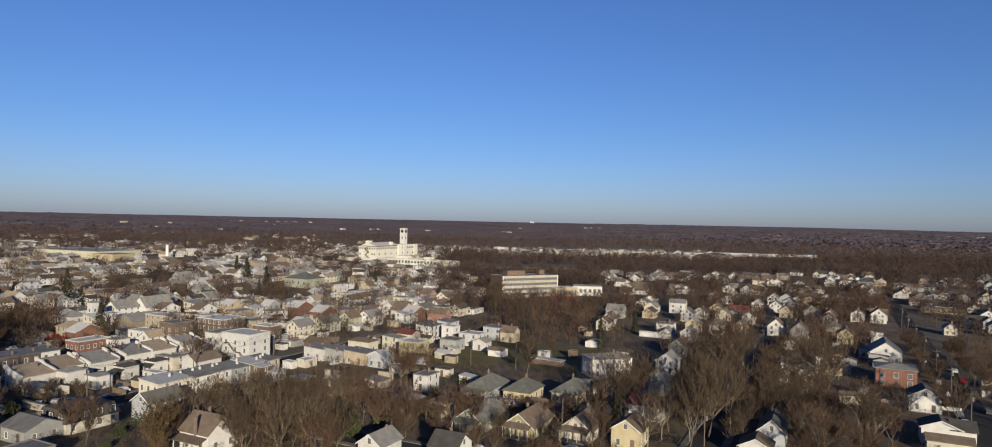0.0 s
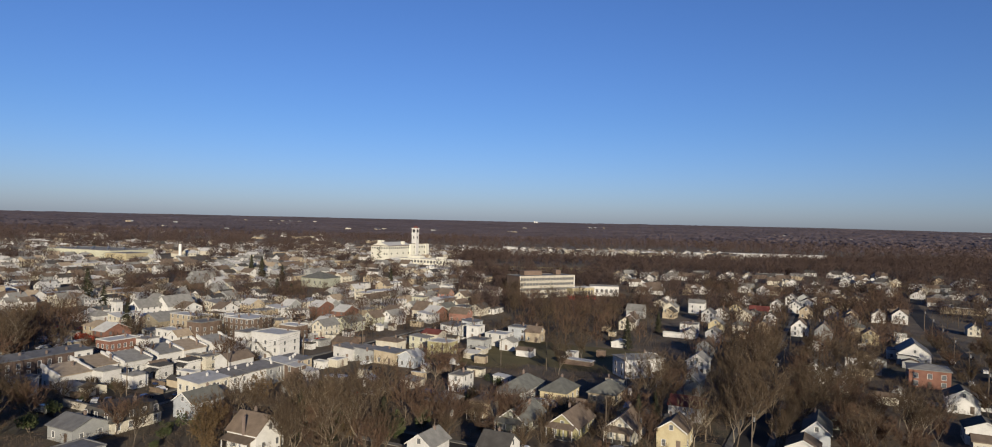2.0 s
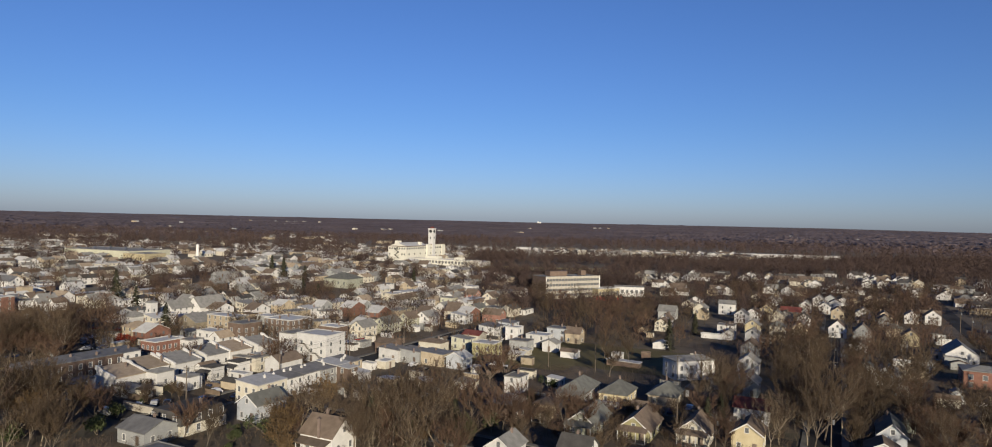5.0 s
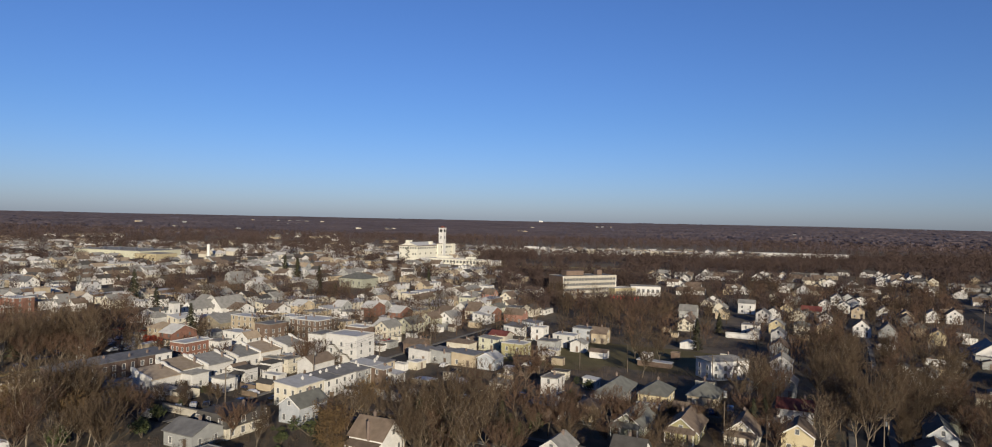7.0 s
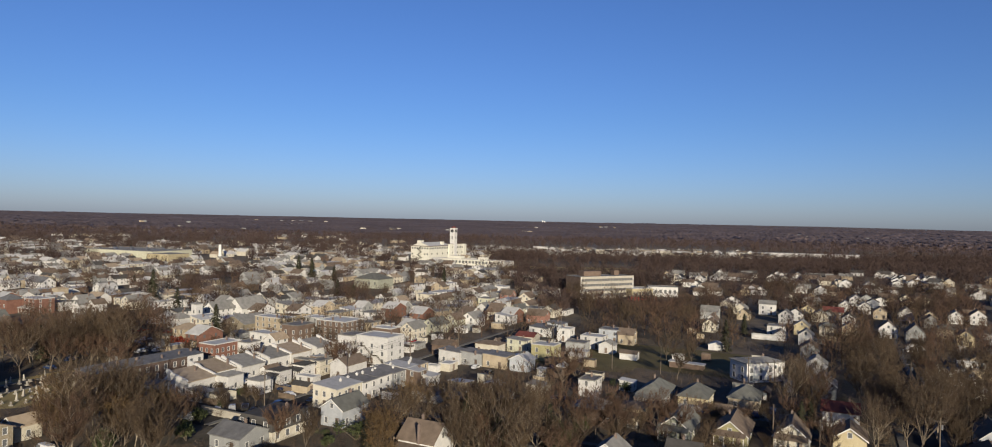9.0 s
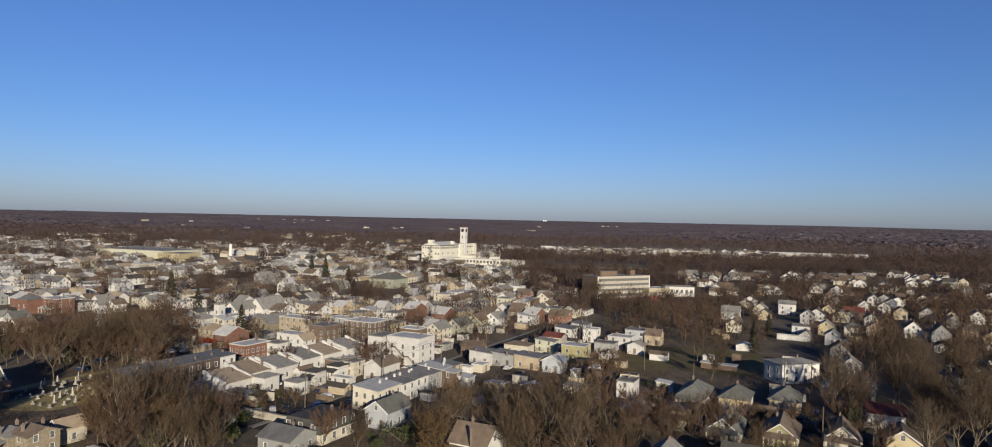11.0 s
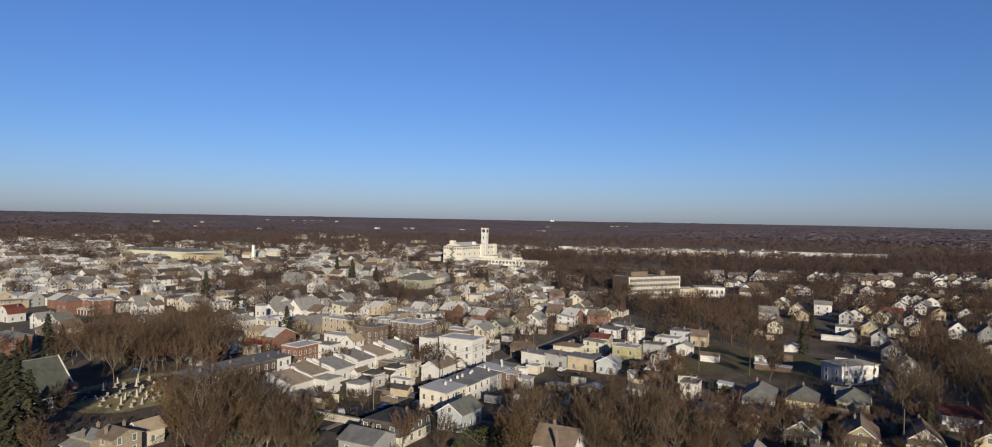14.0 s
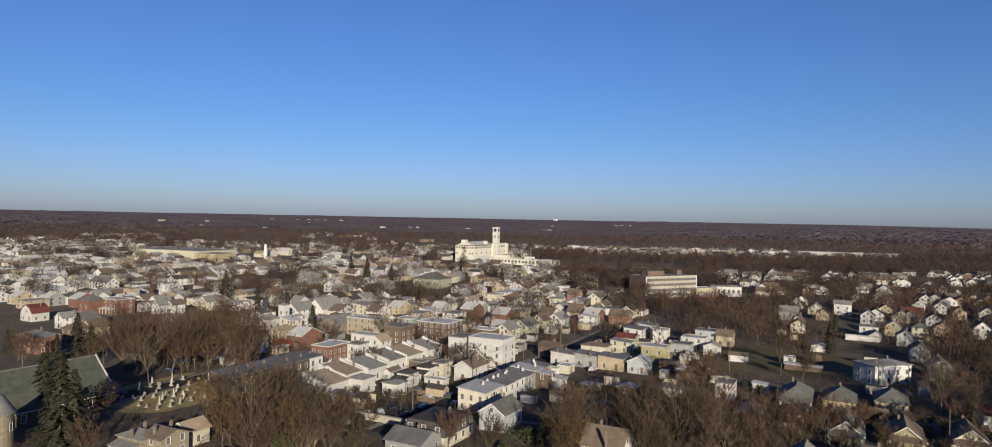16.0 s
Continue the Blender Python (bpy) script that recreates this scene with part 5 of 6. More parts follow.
# ---- trees ----
def bare_tree(seed, height=15.0, spread=0.62, twigs=1500, pale=False, width=0.05):
    """Trunk and crown of a leafless tree: limbs that fork four times, then fine twigs."""
    rng = random.Random(seed)
    trunk, crown = bmesh.new(), bmesh.new()
    tips = []

    def grow(p, direction, length, radius, level):
        q = p
        bends = 3 if level < 2 else 2
        for i in range(bends):
            direction = (direction + Vector((rng.gauss(0, 0.10), rng.gauss(0, 0.10), rng.gauss(0.10, 0.06)))).normalized()
            r0, r1 = radius * (1 - 0.45 * i / bends), radius * (1 - 0.45 * (i + 1) / bends)
            e = q + direction * length / bends
            add_tube(trunk if level == 0 else crown, q, e, r0, r1, 7 if level == 0 else (4 if level < 2 else 3))
            if level >= 2:
                tips.append((e, direction, length))
            q = e
            if level in (1, 2) and i < bends - 1 and rng.random() < 0.8:
                side = (direction + Vector((rng.gauss(0, 0.7), rng.gauss(0, 0.7), rng.gauss(0.15, 0.3)))).normalized()
                grow(q, side, length * rng.uniform(0.4, 0.6), r1 * 0.6, level + 1)
        if level < 4:
            n = {0: rng.choice((4, 5, 6)), 1: 3, 2: 2, 3: 2}[level]
            turn = rng.uniform(0, 6.28)
            for i in range(n):
                a = turn + i * 6.283 / n + rng.gauss(0, 0.3)
                lean = spread * rng.uniform(0.45, 1.15)
                out = Vector((math.cos(a), math.sin(a), 0))
                side = (direction * math.cos(lean) + out * math.sin(lean)).normalized()
                grow(q, side, length * rng.uniform(0.62, 0.85) if level else height * rng.uniform(0.24, 0.32), radius * 0.50, level + 1)

    grow(Vector((0, 0, -0.4)), Vector((rng.gauss(0, 0.04), rng.gauss(0, 0.04), 1)), height * rng.uniform(0.22, 0.32), height * 0.0155, 0)
    for i in range(twigs):
        p, direction, length = rng.choice(tips)
        side = (direction + Vector((rng.gauss(0, 0.6), rng.gauss(0, 0.6), rng.gauss(0.25, 0.45)))).normalized()
        L = rng.uniform(0.7, 1.7)
        s = side.cross(Vector((rng.gauss(0, 1), rng.gauss(0, 1), rng.gauss(0, 1)))).normalized() * width
        base = p - side * rng.uniform(0, 0.5)
        crown.faces.new([crown.verts.new(v) for v in (base - s, base + s, base + side * L)]).material_index = 1
    return trunk, crown


def leafy(crown, seed, n, size, shape):
    rng = random.Random(seed)
    for i in range(n):
        p = shape(rng)
        a, b = Vector((rng.gauss(0, 1), rng.gauss(0, 1), rng.gauss(0, 1))).normalized(), Vector((rng.gauss(0, 1), rng.gauss(0, 1), rng.gauss(0, 1)))
        b = a.cross(b).normalized()
        s = size * rng.uniform(0.6, 1.3)
        crown.faces.new([crown.verts.new(v) for v in (p - a * s, p + b * s * 0.6, p + a * s, p - b * s * 0.6)]).material_index = 1
    return crown


def conifer(seed, height=12.0):
    rng = random.Random(seed)
    trunk, crown = bmesh.new(), bmesh.new()
    add_tube(trunk, (0, 0, -0.4), (0, 0, height * 0.92), 0.22, 0.04, 7)
    z = height * 0.08
    while z < height:
        k = 1 - z / height
        for i in range(9):
            a, r = rng.uniform(0, 6.28), (k ** 0.8) * height * 0.30 * rng.uniform(0.65, 1.15) + 0.15
            tip = Vector((math.cos(a) * r, math.sin(a) * r, z - r * rng.uniform(0.05, 0.35)))
            root = Vector((0, 0, z + 0.1))
            for j in range(7):
                f = 0.25 + 0.75 * (j + rng.random()) / 7
                p = root.lerp(tip, f)
                w = Vector((-math.sin(a), math.cos(a), 0)) * rng.uniform(0.25, 0.55) * (1.15 - 0.5 * f)
                up = Vector((math.cos(a) * 0.3, math.sin(a) * 0.3, rng.uniform(-0.35, 0.1)))
                crown.faces.new([crown.verts.new(v) for v in (p - w, p + up, p + w, p - up * 0.3 + Vector((0, 0, 0.12)))]).material_index = 1
        z += height * 0.035
    return trunk, crown


def shrub(seed, r=2.0, h=2.6, size=0.2, n=900):
    rng = random.Random(seed)
    trunk = bmesh.new()
    lobes = [Vector((rng.gauss(0, r * 0.4), rng.gauss(0, r * 0.4), h * rng.uniform(0.35, 0.7))) for _ in range(7)]
    for q in lobes:
        add_tube(trunk, (0, 0, -0.2), q, 0.08, 0.03, 4)

    def shape(g):
        c = g.choice(lobes)
        d = Vector((g.gauss(0, 1), g.gauss(0, 1), g.gauss(0, 1))).normalized() * g.uniform(0.5, 1.0)
        return Vector((c.x + d.x * r * 0.5, c.y + d.y * r * 0.5, max(0.1, c.z + d.z * h * 0.35)))

    return trunk, leafy(bmesh.new(), seed + 1, n, size, shape)


STOCK = {}


def stock(kind, i, made, bark, leaf, label, cat="tree"):
    trunk, crown = made
    t, c = bpy.data.meshes.new("trunk"), bpy.data.meshes.new("crown")
    trunk.to_mesh(t), crown.to_mesh(c), trunk.free(), crown.free()
    t.materials.append(bark), c.materials.append(bark), c.materials.append(leaf)
    STOCK.setdefault(kind, []).append((t, c, label, cat))


for i in range(4):
    stock("big", i, bare_tree(10 + i, 13.0 + i, 0.60, 5600, width=0.019), BARK, TWIG, "tall leafless tree with grey trunk and fine brown twigs")
for i in range(2):
    stock("pale", i, bare_tree(20 + i, 15, 0.66, 5200, width=0.018), PALEBARK, TWIG, "leafless plane tree with pale bare branches")
for i in range(3):
    stock("red", i, bare_tree(30 + i, 11.0 + i, 0.58, 5600, width=0.02), BARK, REDTWIG, "leafless maple with reddish-brown twigs")
for i in range(2):
    stock("small", i, bare_tree(40 + i, 7.5, 0.60, 2800, width=0.017), BARK, TWIG, "small leafless garden tree")
for i in range(2):
    t, c = bare_tree(50 + i, 11, 0.62, 1000)
    tips = [v.co.copy() for v in c.verts if v.co.z > 4]
    leafy(c, 60 + i, 1500, 0.17, lambda g: g.choice(tips) + Vector((g.gauss(0, 0.5), g.gauss(0, 0.5), g.gauss(0, 0.4))))
    stock("oak", i, (t, c), BARK, DRYLEAF, "oak that keeps thin dry brown leaves")
for i in range(2):
    stock("conifer", i, conifer(70 + i, 11 + 2 * i), BARK, NEEDLE, "dark green conifer with drooping boughs", "conifer")
for i in range(2):
    stock("bush", i, shrub(80 + i, 2.2, 3.2), BARK, SHRUB, "dense dark evergreen garden bush", "bush")
stock("redbush", 0, shrub(90, 3.4, 4.6, 0.24, 1600), BARK, REDLEAF, "round shrub with bright red-orange leaves", "bush")
COUNT = {"n": 0}
WOODLOT = []        # trees of the groves that stand farther off, built with the woods


def plant(kind, x, y, s=1.0, turn=None):
    COUNT["n"] += 1
    rng = random.Random(COUNT["n"] * 77)
    t, c, label, cat = rng.choice(STOCK[kind])
    top = tagged(empty("bush" if cat == "bush" else "conifer" if cat == "conifer" else "tree", x, y, rng.uniform(0, 360)), label, cat)
    top.scale = (s * rng.uniform(0.9, 1.1), s * rng.uniform(0.9, 1.1), s)
    reuse("trunk", t, None, top)
    reuse("crown", c, None, top)
    TAKEN.append((x, y, 0.6))
    return top


def grove(quad, n, kinds, gap, size=1.0):
    """Scatters up to n trees over a four-cornered plot, clear of houses and roads."""
    rng = random.Random(int(quad[0][0] * 3 + quad[2][1] * 5 + n))
    a, b, c, d = (Vector(q) for q in quad)
    done, tries, own = 0, 0, []
    while done < n and tries < n * 14:
        tries += 1
        p = a.lerp(b, rng.random()).lerp(d.lerp(c, rng.random()), rng.random())
        if not free(p.x, p.y, 1.2) or (p.y < 300 and screened(p.x, p.y) and rng.random() < 0.95) or any((p - q).length < gap for q in own):
            continue
        own.append(p)
        if p.y > 240:
            WOODLOT.append((p.x, p.y, rng.choice(kinds)))
            TAKEN.append((p.x, p.y, 0.8))
            done += 1
            continue
        plant(rng.choice(kinds), p.x, p.y, size * rng.uniform(0.52, 0.9))
        done += 1



def street_trees(p, step, n, off, kinds=("big", "small", "red")):
    rng = random.Random(int(p[0] + off * 7))
    for i in range(n):
        q = Vector((*p, 0)) + U * (i * step + rng.uniform(-2, 2)) + V * off
        plant(rng.choice(kinds), q.x, q.y, rng.uniform(0.5, 0.85))


street_trees((166, 176), 11, 14, -6.5)
street_trees((166, 176), 10, 14, 6.5)
street_trees((166, 150), 12, 10, 14)
street_trees((92, 160), 8, 16, -5.8, ("big", "big", "pale"))
street_trees((92, 160), 8, 16, 5.8, ("big", "big", "red"))
street_trees((-140, 215), 10, 10, 6.0, ("big", "red"))
for i in range(13):
    q = Vector((20, 155, 0)) + V * (i * 7.5 + (i * 37 % 5) - 2) + U * ((i * 23 % 4) - 1)
    plant(("small", "red", "small", "big")[i % 4], q.x, q.y, (0.9, 0.55, 1.0, 0.5)[i % 4])
for i in range(9):
    q = Vector((24, 185, 0)) + V * (i * 6.5 + (i * 31 % 5) - 2)
    plant(("small", "red")[i % 2], q.x, q.y, (0.75, 0.5)[i % 2])


# ---- back-yard sheds, garages and hedges ----
def yard_shed(rng, x, y):
    wall, tile = rng.choice("white tan grey cream brown_brick".split()), rng.choice("grey dark brown silver".split())
    w, d, h = rng.choice((2.6, 3.4, 5.5)), rng.choice((3.0, 4.2, 6.0)), rng.choice((2.2, 2.5))
    top = tagged(empty("shed", x, y, GRID + rng.choice((0, 90))), f"small {wall.replace('_', ' ')} back-yard shed with {tile} roof", "shed", "back-yard sheds")
    kind = rng.choice(("gable", "shed", "flat"))
    rise = {"gable": 0.9, "shed": 0.4, "flat": 0.0}[kind]
    part("wall", body_bm(kind, w, d, h, rise), WALL[wall], top)
    part("roof", roof_bm(kind, w, d, h, rise, 0.2, 0.1), ROOF[tile], top)
    door(top, 0, -d / 2, 0.05, 0, TRIM if rng.random() < 0.5 else None)
    TAKEN.append((x, y, max(w, d) * 0.5))


def yards():
    rng = random.Random(31)
    made = 0
    for _ in range(2500):
        x, y = rng.uniform(-150, 60), rng.uniform(185, 340)
        if made < 120 and (x < 25 or 150 < y < 200) and free(x, y, 3.0):
            yard_shed(rng, x, y)
            made += 1
    made = 0
    for _ in range(1500):
        x, y = rng.uniform(60, 230), rng.uniform(165, 330)
        if made < 30 and free(x, y, 3.2):
            yard_shed(rng, x, y)
            made += 1


yards()


def parked():
    rng = random.Random(77)
    made = 0
    for _ in range(900):
        x, y = rng.uniform(-170, 20), rng.uniform(190, 330)
        if made < 52 and free(x, y, 2.2):
            car(x, y, GRID + rng.choice((0, 90, 180)) + rng.uniform(-4, 4), rng.choice("white silver black grey blue red white".split()))
            TAKEN.append((x, y, 2.4))
            made += 1


parked()

# ---- trees, one by one and in groves ----
plant("big", -9.0, 149.4, 1.15)
plant("red", 6.1, 168.6, 1.0)
plant("red", 11.8, 161.0, 0.8)
plant("red", -5.7, 193.9, 0.7)
plant("pale", -101.8, 154.9, 1.1)
plant("big", -95.0, 156.7, 1.1)
plant("big", -154.4, 241.3, 1.1)
plant("big", -165.0, 272.2, 1.0)
plant("pale", 124.5, 157.5, 0.95)
plant("pale", 98.8, 171.3, 1.1)
plant("pale", 79.6, 207.4, 0.9)
plant("pale", 72.4, 193.2, 1.0)
plant("big", 91.7, 164.9, 1.2)
plant("big", 84.1, 153.5, 1.1)
plant("conifer", -128.3, 278.2, 1.1)
plant("conifer", -149.6, 152.5, 1.0)
plant("conifer", -160.2, 166.2, 0.8)
plant("conifer", -199.9, 245.4, 0.9)
plant("conifer", -8.0, 151.9, 0.6)
plant("bush", 21.7, 189.2, 1.3)
plant("conifer", 80.1, 279.4, 1.0)
plant("conifer", 102.2, 323.8, 0.9)
plant("conifer", -260.1, 449.2, 0.7)
plant("conifer", -117.5, 427.5, 0.9)
plant("conifer", -104.1, 414.5, 0.8)
plant("conifer", -404.0, 695.3, 0.8)
plant("bush", -82.2, 177.3, 0.7)
plant("redbush", -133.6, 258.5, 1.0)
plant("red", -130.5, 137.9, 0.7)
plant("big", 48.7, 227.9, 0.8)
plant("big", 58.3, 246.5, 0.8)
plant("big", 50.3, 251.6, 0.8)
plant("conifer", 64.8, 168.6, 0.7)
plant("big", -49.4, 143.9, 0.8)
plant("red", -143.5, 160.3, 0.8)
plant("big", -167.6, 218.8, 1.0)
plant("big", -153.9, 201.9, 1.0)
plant("conifer", -166.9, 229.0, 1.1)
plant("big", 36.3, 433.6, 0.9)
plant("red", 45.8, 429.2, 0.9)
plant("big", 30.2, 432.5, 0.9)
plant("big", 55.8, 429.7, 0.8)
plant("red", 29.0, 165.2, 0.9)
plant("red", 33.3, 163.8, 0.85)
plant("small", 24.9, 163.0, 1.1)
plant("conifer", -208.5, 377.4, 1.5)
plant("conifer", -161.0, 517.3, 1.5)
plant("conifer", -139.0, 499.4, 1.2)
plant("conifer", -181.2, 548.4, 1.4)
plant("conifer", -174.0, 336.6, 1.1)
plant("conifer", -57.7, 498.0, 1.2)
plant("conifer", -15.7, 154.5, 0.9)
plant("conifer", -11.8, 156.6, 0.8)
plant("conifer", 3.3, 156.2, 0.9)
plant("bush", 6.2, 158.3, 1.7)
plant("conifer", -37.6, 152.4, 0.75)
plant("bush", -41.1, 157.4, 1.5)
plant("red", 9.3, 206.7, 1.1)
plant("red", 14.4, 211.9, 1.0)
plant("conifer", 71.0, 178.5, 0.6)
plant("red", 14.3, 162.8, 1.0)
plant("red", 18.5, 158.6, 0.9)
plant("bush", 11.2, 167.3, 1.6)
plant("pale", 1.6, 162.5, 0.8)
plant("conifer", -142.8, 146.7, 1.6)
plant("conifer", -141.0, 149.0, 1.25)
plant("conifer", -162.2, 168.8, 1.4)
plant("conifer", -200.0, 237.9, 1.15)
plant("conifer", -192.4, 234.5, 1.0)
plant("conifer", -13.0, 160.3, 0.9)
plant("bush", -8.8, 159.8, 1.6)
plant("conifer", -5.8, 161.9, 0.8)
plant("bush", 28.2, 210.6, 1.1)
plant("bush", -11.6, 165.9, 1.5)
for x, y, kind, size in ((-84, 160, "red", 0.75), (-90, 165, "oak", 0.7), (-97, 158, "red", 0.8), (-88, 151, "small", 1.1), (-79, 153, "bush", 1.3), (-101, 168, "red", 0.7), (-95, 173, "small", 1.0), (-105, 160, "oak", 0.8),
                         (-82, 166, "bush", 1.2), (-108, 150, "red", 0.8), (-92, 144, "bush", 1.5), (-112, 158, "conifer", 0.7)):
    plant(kind, x, y, size)
grove(((-42, 181), (11, 178), (9, 140), (-34, 136)), 15, ("oak", "pale", "pale", "big", "red"), 6.5, 1.25)
grove(((-248, 321), (-174, 312), (-124, 214), (-142, 185)), 27, ("pale", "red", "big", "red"), 6.5, 1.4)
grove(((-137, 178), (-100, 169), (-70, 133), (-100, 130)), 22, ("big", "oak", "pale", "red"), 6.5, 1.35)
grove(((134, 307), (152, 310), (84, 152), (71, 150)), 26, ("big", "big", "pale"), 6, 1.0)
grove(((73, 212), (86, 205), (67, 150), (53, 149)), 9, ("big", "pale", "red"), 6, 1.0)
grove(((124, 248), (159, 232), (106, 154), (81, 151)), 34, ("big", "pale", "red", "big"), 6, 1.0)
grove(((15, 455), (168, 503), (94, 280), (24, 285)), 150, ("big", "red", "big"), 4.5, 1.0)
grove(((167, 501), (366, 536), (175, 255), (91, 244)), 300, ("big", "big", "red", "oak"), 5, 1.0)
grove(((-390, 505), (19, 590), (19, 301), (-204, 264)), 240, ("big", "red", "oak", "big"), 5.5, 1.0)
grove(((127, 204), (145, 178), (127, 146), (103, 144)), 22, ("big", "red", "pale"), 6, 1.0)
grove(((308, 457), (345, 434), (151, 152), (145, 152)), 34, ("big", "small", "red"), 6, 1.0)
grove(((-200, 274), (-131, 269), (-116, 206), (-155, 206)), 24, ("red", "big", "red"), 6, 1.35)
grove(((-121, 178), (-90, 164), (-83, 140), (-104, 138)), 9, ("big", "oak"), 6, 1.0)
grove(((-200, 305), (-150, 300), (-132, 214), (-172, 214)), 46, ("big", "red", "pale", "red"), 5.0, 1.5)
grove(((-239, 252), (-174, 235), (-160, 201), (-205, 209)), 12, ("big", "red", "conifer"), 6, 1.0)
grove(((-33, 182), (18, 188), (4, 145), (-35, 141)), 12, ("big", "oak", "pale"), 6, 1.0)
grove(((-104, 208), (-74, 203), (-67, 175), (-88, 173)), 7, ("small", "small", "bush"), 5, 1.0)
grove(((-91, 385), (15, 354), (45, 258), (-58, 227)), 60, ("small", "bush", "small", "red"), 4.5, 1.0)
grove(((-120, 300), (-60, 300), (-48, 225), (-98, 222)), 26, ("small", "bush", "small", "red"), 5, 1.0)
grove(((-79, 158), (-31, 163), (-18, 134), (-58, 131)), 18, ("big", "oak", "red", "bush"), 6, 1.0)
grove(((-30, 169), (-2, 166), (9, 137), (-14, 135)), 8, ("big", "pale", "red"), 5.5, 1.0)
grove(((46, 184), (61, 180), (52, 153), (36, 156)), 5, ("small", "small"), 5, 1.0)

# ---- more houses on the street grid, behind the ones above ----
def simple_house(label, x, y, w, d, h, roof, wall, tile, rise, rng):
    top = tagged(empty("house", x, y, GRID), label, "house", "houses of the town")
    part("wall", body_bm(roof, w, d, h, rise), WALL[wall], top)
    part("roof", roof_bm(roof, w, d, h, rise), ROOF[tile], top)
    me = shared(("window", "far"), lambda: box(-0.45, -0.06, 0, 0.45, 0.02, 1.3))
    n = max(2, int(w / 3))
    for fl in range(2):
        for i in range(n):
            reuse("window", me, GLASS, top, "", pose((i - (n - 1) / 2) * w / n, -d / 2, 0.8 + 2.4 * fl))
        for k in (-d * 0.27, d * 0.2):
            reuse("window", me, GLASS, top, "", pose(w / 2, k, 0.8 + 2.4 * fl, 0, 0, 90))
    chimney(top, 0.2 * w, 0.2 * d, h - 0.3, h + rise + 0.8)
    return top


def fill():
    rng = random.Random(11)
    pool = {"town": [], "east": []}
    words = {"white": "white", "cream": "cream", "grey": "grey", "lime": "pale green", "tan": "tan", "brick": "red-brick", "yellow": "yellow", "blue": "pale blue", "brown_brick": "brown-brick"}
    tiles = {"grey": "grey", "dark": "charcoal", "brown": "brown", "green": "grey-green", "silver": "silver", "slate": "slate", "tan": "tan"}
    count = 0
    for k in range(-16, 17):
        for side in (-1, 1):
            b = k * 38 + 27 + side * 11
            a = 120
            while a < 640:
                a += rng.uniform(7.2, 10.5)
                p = U * a + V * b
                x, y = p.x, p.y
                if y < (228 if x < 12 else 275) or y > 372 or abs(x) > 0.88 * y + 20:
                    continue
                if abs(x + 166) < 24 and y < 300:
                    continue
                if (-48 < x < 52 and y < 335) or (-118 < x <= -48 and y < 300) or (x < -185 and y < 345):
                    continue        # plots that the houses named above stand on
                town = x < 25 - (y - 300) * 0.05
                if not town and (y < 330 or (x < 150 and y > 340)):
                    continue
                if rng.random() > (0.72 if town else 0.7) or not free(x, y, 3.0):
                    continue
                key = "town" if town else "east"
                if len(pool[key]) < 14:
                    wall = rng.choice("white white cream white white lime tan grey white brick brown_brick white".split() if town else "white white grey grey tan white blue cream".split())
                    tile = rng.choice("grey brown silver grey green dark silver".split() if town else "grey brown dark grey slate".split())
                    roof = rng.choice("gable side side flat flat shed".split() if town else ["gable"])
                    w, d, h = (rng.uniform(6.0, 8.4), rng.uniform(8.0, 12.5), rng.uniform(3.9, 4.9)) if town else (rng.uniform(5.4, 6.6), rng.uniform(7, 8.5), rng.uniform(3.5, 4.2))
                    rise = {"gable": 2.3, "side": 2.6, "flat": 0.0, "shed": 0.9}[roof]
                    ob = simple_house(f"{words[wall]} two-storey house with {tiles[tile]} {({'side': 'side-gabled', 'shed': 'sloping'}).get(roof, roof)} roof", x, y, round(w, 1), round(d, 1), round(h, 1), roof, wall, tile, rise, rng)
                    pool[key].append(ob)
                else:
                    copy_thing(rng.choice(pool[key]), pose(x, y, land(x, y), 0, 0, GRID + rng.uniform(-2, 2)))
                TAKEN.append((x, y, 4.0))
                keep_open(x, y, 18, 1)
                count += 1
    return count


fill()


def hamlet(x, y):
    """Where the eastern houses stand among their trees."""
    return x > 120 and y < 600 and x < 0.85 * y and noise.noise((x / 70, y / 40, 5)) > 0.0


